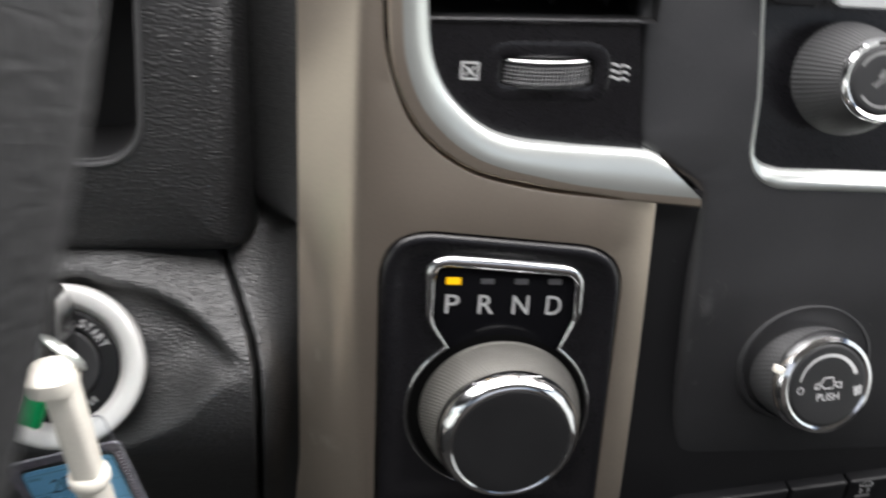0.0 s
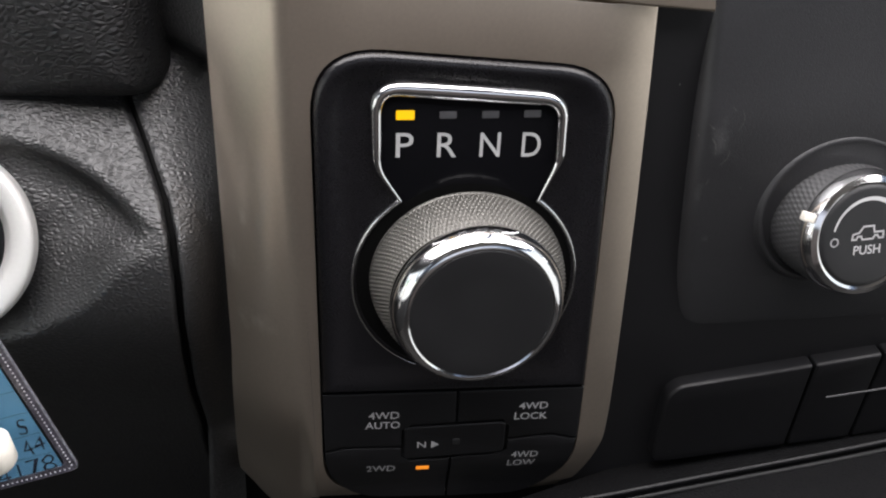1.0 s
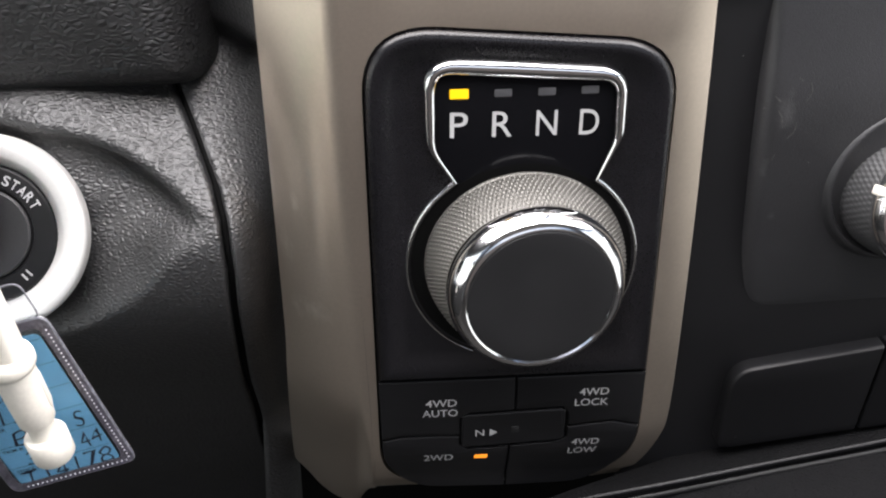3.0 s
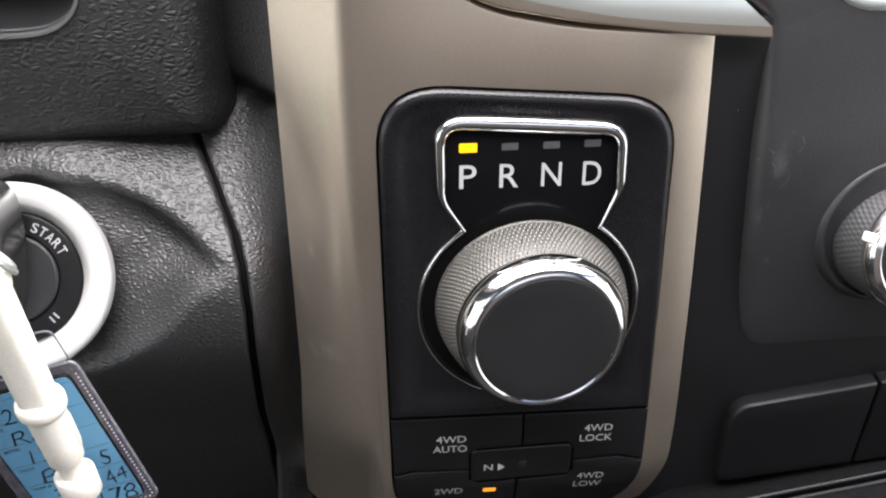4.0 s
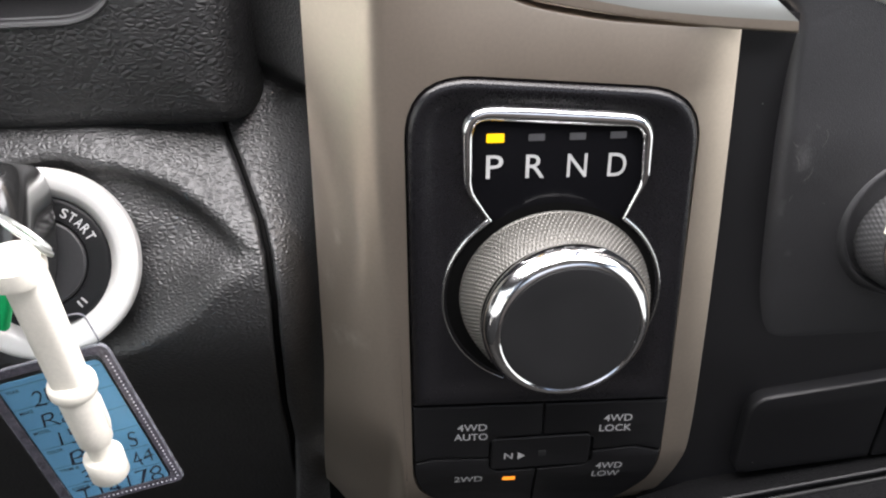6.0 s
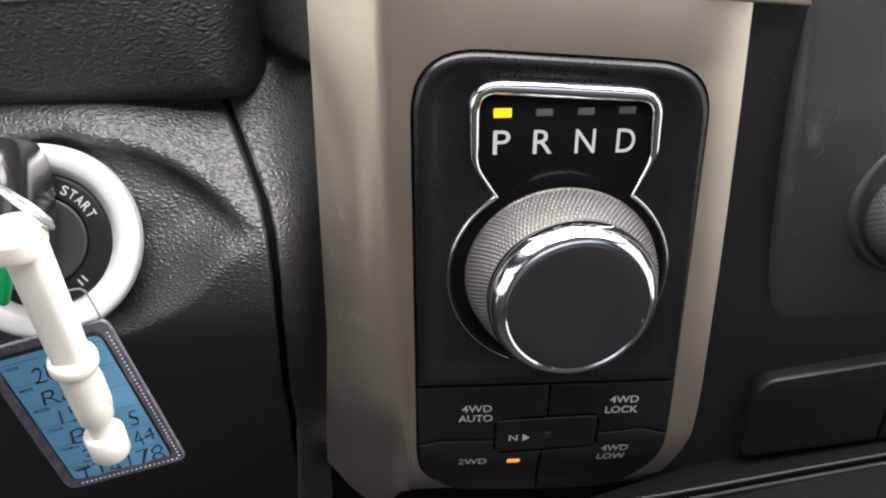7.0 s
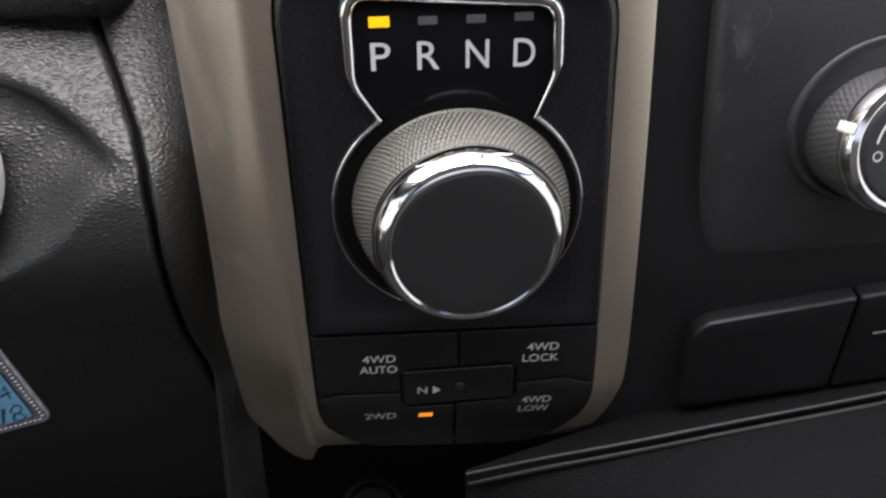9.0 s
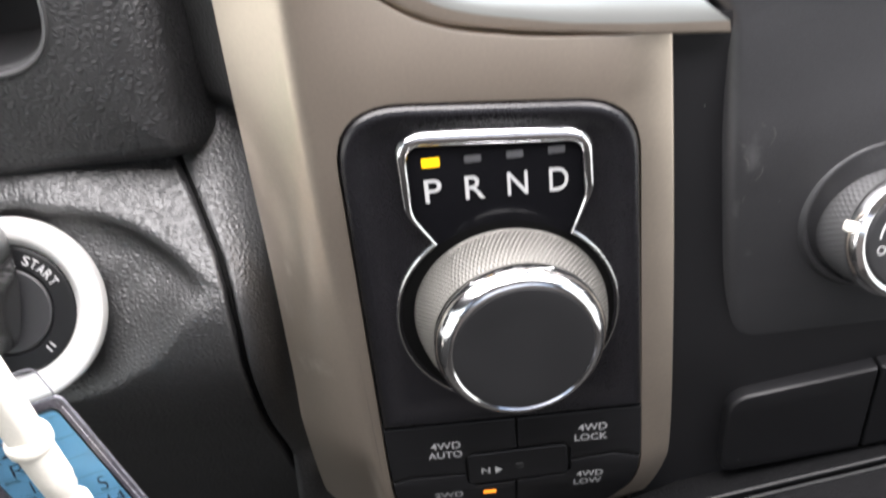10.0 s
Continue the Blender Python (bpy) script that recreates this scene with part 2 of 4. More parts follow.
def part(name, bm, material, parent=None, label="", kind="", sharp=35):
    """Links a bmesh, given in millimetres of the place, as one mesh object."""
    bmesh.ops.remove_doubles(bm, verts=bm.verts, dist=0.0005)
    bmesh.ops.recalc_face_normals(bm, faces=bm.faces)
    limit = radians(sharp)
    for f in bm.faces:
        f.smooth = True
    for e in bm.edges:
        e.smooth = len(e.link_faces) == 2 and e.calc_face_angle(9) < limit
    bmesh.ops.scale(bm, vec=(MM, MM, MM), verts=bm.verts)
    me = bpy.data.meshes.new(name)
    base = Vector((0, 0, 0))
    top = parent
    while top is not None:
        base += top.location
        top = top.parent
    bmesh.ops.translate(bm, vec=-base, verts=bm.verts)
    bm.to_mesh(me)
    bm.free()
    me.materials.append(material)
    ob = new(name, me)
    ob.parent = parent
    return tagged(ob, label, kind=kind)


def rounded(corners, radii, steps=7):
    """A closed outline (x, z) with each corner rounded."""
    out, n = [], len(corners)
    radii = [radii] * n if isinstance(radii, (int, float)) else radii
    for i in range(n):
        a, b, c = (Vector(corners[(i + k) % n]) for k in (-1, 0, 1))
        r = radii[i]
        u, v = (a - b).normalized(), (c - b).normalized()
        half = math.acos(max(-1, min(1, u.dot(v)))) / 2
        if r <= 0 or half > 1.5:
            out.append(tuple(b))
            continue
        d = min(r / math.tan(half), (a - b).length * 0.49, (c - b).length * 0.49)
        for k in range(steps + 1):
            s = k / steps
            out.append(tuple((b + u * d) * (1 - s) ** 2 + b * 2 * s * (1 - s) + (b + v * d) * s ** 2))
    return out


def spline(points, steps=6, closed=False):
    """A smooth line through a few points of any dimension."""
    p = [Vector(q) for q in points]
    n, out = len(p), []
    for i in range(n if closed else n - 1):
        if closed:
            a, b, c, d = p[i - 1], p[i], p[(i + 1) % n], p[(i + 2) % n]
        else:
            b, c = p[i], p[i + 1]
            a = p[i - 1] if i else b * 2 - c
            d = p[i + 2] if i + 2 < n else c * 2 - b
        for k in range(steps):
            s = k / steps
            out.append(0.5 * (b * 2 + (c - a) * s + (a * 2 - b * 5 + c * 4 - d) * s ** 2 + (b * 3 - a - c * 3 + d) * s ** 3))
    if not closed:
        out.append(p[-1])
    return out


def inset(outline, d):
    """The outline moved inwards by d."""
    p = [Vector(q) for q in outline]
    n = len(p)
    area = sum(p[i - 1].x * p[i].y - p[i].x * p[i - 1].y for i in range(n))
    turn = 1 if area > 0 else -1
    out = []
    for i in range(n):
        a, b, c = p[i - 1], p[i], p[(i + 1) % n]
        u, v = (b - a), (c - b)
        if u.length < 1e-6:
            u = v
        if v.length < 1e-6:
            v = u
        u, v = u.normalized(), v.normalized()
        nu, nv = Vector((-u.y, u.x)) * turn, Vector((-v.y, v.x)) * turn
        m = nu + nv
        m = m / max(0.35, m.dot(m) / 2) if m.length > 1e-6 else nu
        out.append(tuple(b + m * d))
    return out


def loft(bm, rows, closed=False, cap_first=False, cap_last=False):
    """Quads between rows of points (x, y, z)."""
    made = [[bm.verts.new(q) for q in row] for row in rows]
    n = len(made[0])
    for a, b in zip(made, made[1:]):
        for i in range(n if closed else n - 1):
            j = (i + 1) % n
            bm.faces.new((a[i], a[j], b[j], b[i]))
    if cap_first:
        bm.faces.new(made[0][::-1])
    if cap_last:
        bm.faces.new(made[-1])
    return made


def plate(outline, profile, cap=True, bm=None):
    """A plate with that outline; the profile gives (inset, y) from its back to its front."""
    bm = bm or bmesh.new()
    loft(bm, [[(x, y, z) for x, z in inset(outline, d)] for d, y in profile], closed=True, cap_last=cap)
    return bm


def slab(outline, back, front, edge=0.6):
    """A plate with a rounded front edge."""
    return plate(outline, [(0, back), (0, front + edge), (edge * 0.29, front + edge * 0.29), (edge, front)])


def turned(profile, centre, axis, segments=64, cap_last=True, cap_first=False, bm=None):
    """A turned body: (radius, height along the axis) pairs, round an axis through centre."""
    bm = bm or bmesh.new()
    frame_ = Vector(axis).normalized().to_track_quat("Z", "Y").to_matrix()
    c = Vector(centre)
    rows = []
    for r, h in profile:
        rows.append([c + frame_ @ Vector((r * math.cos(a), r * math.sin(a), h)) for a in (2 * math.pi * k / segments for k in range(segments))])
    loft(bm, rows, closed=True, cap_last=cap_last, cap_first=cap_first)
    return bm


def strip(path, half, lift, y, closed=False, bm=None):
    """A half-round moulding along a path (x, z); half-widths may vary along it."""
    bm = bm or bmesh.new()
    p = [Vector(q[:2]) for q in path]
    n = len(p)
    rows = []
    for i in range(n):
        a = p[i - 1] if (i or closed) else p[i]
        c = p[(i + 1) % n] if (i + 1 < n or closed) else p[i]
        t = (c - a).normalized()
        side = Vector((-t.y, t.x))
        h = half(i / (n - 1)) if callable(half) else half
        row = []
        for k in range(9):
            s = -1 + k / 4
            q = p[i] + side * h * s
            row.append((q.x, y - lift * math.sqrt(max(0.0, 1 - s * s)), q.y))
        rows.append(row)
    loft(bm, rows + ([rows[0]] if closed else []))
    return bm


def tube(path, radius, segments=10, closed=False, bm=None):
    bm = bm or bmesh.new()
    p = [Vector(q) for q in path]
    n = len(p)
    rows = []
    for i in range(n):
        a = p[i - 1] if (i or closed) else p[i]
        c = p[(i + 1) % n] if (i + 1 < n or closed) else p[i]
        m = (c - a).normalized().to_track_quat("Z", "Y").to_matrix()
        r = radius(i / max(1, n - 1)) if callable(radius) else radius
        rows.append([p[i] + m @ Vector((r * math.cos(t), r * math.sin(t), 0)) for t in (2 * math.pi * k / segments for k in range(segments))])
    loft(bm, rows + ([rows[0]] if closed else []), closed=True, cap_first=not closed, cap_last=not closed)
    return bm


def box(x0, x1, y0, y1, z0, z1, bm=None, edge=0.0):
    own = bmesh.new()
    bmesh.ops.create_cube(own, size=1)
    for v in own.verts:
        v.co = Vector(((x0 + x1) / 2 + v.co.x * (x1 - x0), (y0 + y1) / 2 + v.co.y * (y1 - y0), (z0 + z1) / 2 + v.co.z * (z1 - z0)))
    if edge:
        bmesh.ops.bevel(own, geom=own.edges[:], offset=edge, segments=3, profile=0.5, affect="EDGES")
    return own


def ease(a, b, x):
    t = max(0.0, min(1.0, (x - a) / (b - a)))
    return t * t * (3 - 2 * t)


def chin_depth(z, roll=0.05):
    return 0.0022 * max(0.0, -52 - z) ** 2 + 0.012 * max(0.0, -72 - z) ** 2 + roll * max(0.0, -94 - z) ** 2


def chin(bm, roll=0.05):
    """The lower end of the centre trim curls back under like a chin."""
    for v in bm.verts:
        d = chin_depth(v.co.z, roll)
        v.co.y += d
        v.co.z -= 0.5 * d
    return bm


def lettering(body, centre, wide, high, matrix, bold=0.0, thick=0.05):
    """Letters of the built-in font, fitted to a width and height, laid on the plane that the matrix gives."""
    curve = bpy.data.curves.new("letters", "FONT")
    curve.body, curve.size, curve.offset = body, 1.0, bold
    curve.resolution_u = 4
    ob = new("letters", curve)
    me = bpy.data.meshes.new_from_object(ob.evaluated_get(bpy.context.evaluated_depsgraph_get()))
    bpy.data.objects.remove(ob)
    bpy.data.curves.remove(curve)
    bm = bmesh.new()
    bm.from_mesh(me)
    bpy.data.meshes.remove(me)
    x0, x1 = min(v.co.x for v in bm.verts), max(v.co.x for v in bm.verts)
    y0, y1 = min(v.co.y for v in bm.verts), max(v.co.y for v in bm.verts)
    for v in bm.verts:
        v.co = matrix @ Vector((centre[0] + ((v.co.x - x0) / (x1 - x0) - 0.5) * wide, centre[1] + ((v.co.y - y0) / (y1 - y0) - 0.5) * high, thick))
    return bm


def diced(line):
    """A button plate whose face is cut along its height, so that it can bend."""
    bm = plate(line, [(0, 4), (0, 0.3), (0.15, -0.1), (0.5, -0.3)])
    for z in list(range(-90, -48, 4)) + [-95, -93.5, -92]:
        geom = bm.verts[:] + bm.edges[:] + bm.faces[:]
        bmesh.ops.bisect_plane(bm, geom=geom, plane_co=(0, 0, z), plane_no=(0, 0, 1))
    return bm


def facing(y):
    """The plane of the dash's face at depth y: letters' right is x, up is z, and they look at the driver."""
    return Matrix(((1, 0, 0, 0), (0, 0, -1, y), (0, 1, 0, 0), (0, 0, 0, 1)))


def filled(outer, hole, y):
    """A flat face with a hole."""
    bm = bmesh.new()
    edges = []
    for loop in (outer, hole):
        vs = [bm.verts.new((x, y, z)) for x, z in loop]
        edges += [bm.edges.new((vs[i - 1], vs[i])) for i in range(len(vs))]
    bmesh.ops.triangle_fill(bm, use_beauty=True, use_dissolve=False, edges=edges)
    return bm


def merge(*parts):
    bm = parts[0]
    for other in parts[1:]:
        me = bpy.data.meshes.new("join")
        other.to_mesh(me)
        other.free()
        bm.from_mesh(me)
        bpy.data.meshes.remove(me)
    return bm


# ---- cabin that closes the place ----
def quad(points, material, name, label):
    bm = bmesh.new()
    bm.faces.new([bm.verts.new(p) for p in points])
    bmesh.ops.solidify(bm, geom=bm.faces[:], thickness=20)
    return tagged(part(name, bm, material), label, "cabin", kind="structure")


quad([(-900, -1650, 760), (1350, -1650, 760), (1350, -480, 760), (-900, -480, 760)], FABRIC, "ceiling", "pale grey fabric headliner over the cabin")
quad([(-900, -1650, -760), (1350, -1650, -760), (1350, 900, -760), (-900, 900, -760)], CARPET, "floor", "dark grey carpet on the cabin floor")
for side, x in (("right", 1180),):
    # kept low for the added right fill; no open passenger door is known
    quad([(x, -1650, -760), (x, 900, -760), (x, 900, -650), (x, -1650, -650)], TAUPE, "wall_%s" % side, "taupe wall low on the cabin's unseen right side")
    # unseen; its top edge is set to shade the lower flank and knee panel
    quad([(-810, -1000, -760), (-810, 900, -760), (-810, 900, -205), (-810, -1000, -205)], DOOR_TRIM, "wall_left", "unseen dark wall shading low trim, under the open driver door")
    quad([(-720, -1650, -760), (-720, -1000, -760), (-720, -1000, 760), (-720, -1650, 760)], DOOR_TRIM, "wall_left_pillar", "dark pillar trim behind the driver door")
    quad([(x, -1650, -650), (x, -1010, -650), (x, -1010, 660), (x, -1650, 660)], DOOR_TRIM, "wall_%s_pillar" % side, "dark pillar trim behind the door window")
quad([(-720, -1620, -760), (1180, -1620, -760), (1180, -1620, 260), (-720, -1620, 260)], TAUPE, "wall_rear", "taupe rear cabin trim below the back window")
quad([(-720, 640, -760), (1180, 640, -760), (1180, 640, 210), (-720, 640, 210)], DARK, "wall_front", "black bulkhead in front of the footwell")
ground = bmesh.new()
ground.faces.new([ground.verts.new(p) for p in ((-2e6, -2e6, -1500), (2e6, -2e6, -1500), (2e6, 2e6, -1500), (-2e6, 2e6, -1500))])
tagged(part("ground", ground, GROUND), "grey asphalt ground outside the vehicle", "ground", kind="structure")

# the dashboard's hidden body: top pad above the vents, near-black core as shade behind trims
tagged(part("dashboard_top", box(-720, 1180, 60, 640, 178, 225, edge=12), LEATHER_HOOD), "black grained dashboard top pad", "dashboard", kind="structure")
tagged(part("dashboard_core", box(-96, 1180, 95, 630, -420, 176), SHADE_BLACK), "near-black core for the deep shade behind the dashboard trims", "dashboard", kind="structure")
tagged(part("dashboard_core_left", box(-720, -97, 116, 630, -116, 176), SHADE_BLACK), "near-black core for the shade above the driver's footwell", "dashboard", kind="structure")

# ---- bronze bezel round the selector and vent ----
RIGHT = [(45.8, -102), (52.4, -82), (54.2, -66), (53.5, -8), (52.0, 41), (50.3, 80.3)]
GROOVE = [(50.3, 80.3), (30, 81.7), (7.6, 84.0), (-15.9, 90.0), (-34.1, 104.2), (-43.3, 124.7), (-45.9, 147), (-46.9, 176)]
FACE_L = [(-45.5, -102), (-45.6, -74), (-47.6, -5), (-49.2, 51), (-49.6, 79), (-49.8, 176)]
PANEL = rounded([(-44.2, 69.6), (41.8, 63.2), (44.6, -97.5), (-42.8, -96.5)], [19, 19, 24, 20], 9)


def build_bezel():
    bez = thing("center_stack_bezel", "bronze satin-painted trim bezel framing the gear selector", "trim bezel", (0, 0, 0))
    right = [tuple(p) for p in spline(RIGHT, 6)]
    groove = [tuple(p) for p in spline(GROOVE, 6)]
    left = [tuple(p) for p in spline(FACE_L, 8)]
    bottom = [(-45.5 + 91.3 * k / 8, -102) for k in range(1, 8)]
    outer = left[::-1] + bottom + right + groove[1:]
    hole = inset(PANEL, -0.5)
    face = filled(outer, hole, 0)
    # returns: hole wall, right edge with a small radius, groove lip, bottom roll
    loft(face, [[(x, 0, z) for x, z in hole], [(x, 5, z) for x, z in hole]], closed=True)
    for line, dx, dz in ((right, 1, 0), (groove, 0.15, 1)):
        loft(face, [[(x, 0, z) for x, z in line], [(x + 0.5 * dx, 0.15, z + 0.5 * dz) for x, z in line],
                    [(x + 0.9 * dx, 0.8, z + 0.9 * dz) for x, z in line], [(x + 1.0 * dx, 9, z + 1.0 * dz) for x, z in line]])
    low = [(-45.5, -102)] + bottom + [(45.8, -102)]
    loft(face, [[(x, 0, z) for x, z in low], [(x, 1.0, z - 2.4) for x, z in low], [(x, 4, z - 4) for x, z in low], [(x, 14, z - 5) for x, z in low]])
    bmesh.ops.remove_doubles(face, verts=face.verts, dist=0.0005)
    for z in range(-100, -48, 5):
        bmesh.ops.bisect_plane(face, geom=face.verts[:] + face.edges[:] + face.faces[:], plane_co=(0, 0, z), plane_no=(0, 0, 1))
    for v in face.verts:
        v.co.y += 3.6 * ease(34, 60, v.co.x)
    part("face", chin(face), BRONZE, bez, sharp=32)
    # left flank: rolls over a soft ridge and falls back to the side pad; its lower third turns under
    rows = []
    for i in range(65):
        z0 = -102 + 278 * i / 64
        fx = float(np.interp(z0, [q[1] for q in FACE_L], [q[0] for q in FACE_L]))
        ex = -73.0 - 4.0 * ease(-40, -102, z0) + 0.1 * max(0.0, -96 - z0) ** 2
        roll = ease(85, -10, z0)
        row = []
        for k in range(19):
            s = k / 18
            m = Vector((fx - 5.5, 1.7))
            # a tight roll first, then an almost flat flank
            if s < 0.4:
                u = s / 0.4
                q = Vector((fx, 0.0)) * (1 - u) ** 2 + Vector((fx - 3.2, 0.15)) * 2 * u * (1 - u) + m * u ** 2
            else:
                u = (s - 0.4) / 0.6
                q = m * (1 - u) ** 2 + Vector((fx - 14.6 - 3.0 * roll, 7.7 - 1.4 * roll)) * 2 * u * (1 - u) + Vector((ex - 0.7 * roll, 15.6 + 8.0 * roll)) * u ** 2
            z = z0 - ease(-55, -102, z0) * (11 * s + 7 * math.sin(math.pi * s))
            w = -66 + 8 * s - z
            turn_ = 0.5 * (w + math.sqrt(w * w + 40)) - 0.5 * (math.sqrt(110 ** 2 + 40) - 110)
            side = ease(0.05, 0.4, s)
            d = chin_depth(z) * (1 - side) + 1.05 * turn_ * side
            row.append((q.x - 0.06 * d * side, q.y + d, z - (0.5 + 0.25 * side) * d))
        end = row[-1]
        row.append((end[0] - 0.3, end[1] + 14, end[2]))
        rows.append(row)
    low = [Vector(q) for q in rows[0]]
    rows = [[(q.x, q.y + d, q.z - e) for q in low] for d, e in ((30, 7.0), (12, 6.0), (5, 4.2), (1.4, 2.0))] + rows
    side = bmesh.new()
    loft(side, rows)
    part("flank", side, BRONZE, bez, "bronze rounded side flank", sharp=32)
    return bez


build_bezel()


# ---- air vent with silver surround ----
def build_vent():
    vent = thing("air_vent", "black dashboard air vent with wide satin silver surround", "air vent", (0, 0, 95))
    outer = spline([(65.8, 81.1), (52, 82.2), (30, 84.2), (8, 86.9), (-14.2, 92.9), (-31.6, 106), (-40.4, 125.4), (-42.8, 147), (-43.8, 176)], 6)
    ridge = spline([(65.4, 84.1), (51.5, 85.0), (34, 86.4), (18, 88.6), (-11, 96.0), (-28.6, 110.4), (-36.4, 127), (-38.6, 148), (-39.6, 176)], 6)
    inner = spline([(50.6, 96.2), (45.5, 97.9), (34, 98.6), (16, 99.6), (-6, 102.8), (-21, 113.4), (-28.6, 127), (-31.4, 146), (-32.5, 176)], 6)
    lip, scoop = [[], [], [], [], []], [[] for k in range(9)]
    for o, r, i in zip(outer, ridge, inner):
        o = o + (o - r).normalized() * 1.5
        r = r.lerp(o, 0.2)
        o3, r3, i3 = Vector((o.x, 0.1, o.y)), Vector((r.x, -0.6, r.y)), Vector((i.x, 2.8, i.y))
        lip[0].append((o.x, 8, o.y))
        lip[1].append(tuple(o3))
        lip[2].append((o3.x * 0.85 + r3.x * 0.15, -0.6, o3.z * 0.85 + r3.z * 0.15))
        lip[3].append((o3.x * 0.7 + r3.x * 0.3, -0.62, o3.z * 0.7 + r3.z * 0.3))
        lip[4].append(tuple(r3))
        scoop[0].append(tuple(r3 + Vector((0, 0.05, 0))))
        for k, (s, deep) in enumerate(((0.16, 0.0), (0.34, 0.07), (0.5, 0.2), (0.66, 0.38), (0.8, 0.58), (0.92, 0.79), (1.0, 1.0)), 1):
            q = r3.lerp(i3, s)
            scoop[k].append((q.x, r3.y + (i3.y - r3.y) * deep, q.z))
        scoop[8].append((i3.x, 12, i3.z))
    bm = bmesh.new()
    loft(bm, lip)
    part("outer_lip", bm, BRONZE, vent, "bronze outer lip", sharp=60)
    bm = bmesh.new()
    loft(bm, scoop)
    part("surround", bm, SILVER, vent, "wide satin silver surround", sharp=60)
    face = [(-36, 139.6), (-34, 120), (-24, 105), (-6, 97), (20, 93.5), (46, 92), (42, 108), (38, 141.4)]
    wheel = rounded([(-6.6, 128.6), (25.0, 129.4), (25.4, 118.6), (-7.2, 117.8)], 3, 5)
    bm = filled(rounded(face, [0, 3, 8, 8, 8, 0, 0, 0], 4), wheel, 7)
    loft(bm, [[(x, 7, z) for x, z in wheel], [(x, 13, z) for x, z in wheel]], closed=True)
    lip = strip([(-36, 139.6), (38, 141.3)], 0.9, 0.9, 7)
    part("faceplate", merge(bm, lip), PLATE, vent)
    part("wheel_surround", strip(rounded([(-9.0, 131.0), (27.2, 131.8), (27.8, 116.6), (-9.6, 115.8)], 6, 6), 2.8, 0.55, 7.1, closed=True), PLATE, vent)
    cav = bmesh.new()
    loft(cav, [[(-36, 8, 139), (44, 8, 141), (44, 8, 178), (-36, 8, 178)], [(-36, 55, 139), (44, 55, 141), (44, 55, 178), (-36, 55, 178)]], closed=True, cap_last=True)
    part("cavity", cav, DARK, vent)
    for k in range(3):
        part("slat", box(-35, 43, 12, 30, 149 + 11 * k, 150.6 + 11 * k, edge=0.5), DARK, vent)
    for k in range(4):
        part("vane", box(-26 + 19 * k, -24.4 + 19 * k, 31, 52, 141, 176, edge=0.4), DARK, vent)
    # knurled thumbwheel, an upright drum with two bright rims
    def drum(x):
        return 4.6 + 15.0 - math.sqrt(15.0 ** 2 - (min(abs(x - 9.2), 14.6) * 0.72) ** 2)

    roll = bmesh.new()
    rows = []
    for i in range(57):
        q = 119.2 + 7.0 * i / 56
        row = []
        for k in range(241):
            x = -5.4 + 29.2 * k / 240
            r = 0.55 * math.cos(math.pi * (x + q) / 1.25) * math.cos(math.pi * (x - q) / 1.25)
            row.append((x, drum(x) - r, q + 0.03 * x))
        rows.append(row)
    loft(roll, rows)
    whl = part("thumbwheel", roll, WHEEL_KNURL, vent, "knurled dark grey thumbwheel", sharp=60)
    for z0, z1 in ((126.5, 127.9), (118.3, 119.2)):
        rim = bmesh.new()
        xs = [-5.8 + 0.5 * k for k in range(61)]
        loft(rim, [[(x, drum(x) + d, z + 0.03 * x) for x in xs] for d, z in ((2.0, z0 - 0.1), (-0.1, z0), (-0.45, z0 + 0.35), (-0.35, z1 - 0.5), (0.4, z1 - 0.1), (3.0, z1))])
        part("bright_rim", rim, CHROME, whl, "chrome rim", sharp=60)
    # printed marks: closed-vent square and three air waves
    mark = bmesh.new()
    for a, b in (((-19.2, 126.0), (-13.8, 126.0)), ((-13.8, 126.4), (-13.8, 120.2)), ((-13.4, 120.6), (-19.2, 120.6)), ((-19.2, 120.2), (-19.2, 126.4)), ((-18.2, 124.9), (-14.8, 121.6)), ((-18.0, 121.8), (-15.0, 124.8))):
        mark = strip([a, b], 0.4, 0.08, 6.95, bm=mark)
    part("closed_vent_mark", mark, INK, vent)
    mark = bmesh.new()
    for k in range(3):
        mark = strip([(30.2 + 0.35 * i, 127.0 - 2.2 * k + 0.32 * math.sin(i * 0.62) - 0.03 * i) for i in range(19)], 0.42, 0.08, 6.95, bm=mark)
    part("air_wave_mark", mark, INK_DIM, vent)
    return vent


build_vent()

# ---- gear selector ----
KX, KZ, RING = 1.4, -5.7, 34.6
NX, NZ = 2.3, -5.1


def on_ring(deg, r=RING):
    return (KX + r * math.cos(radians(deg)), KZ + r * math.sin(radians(deg)))


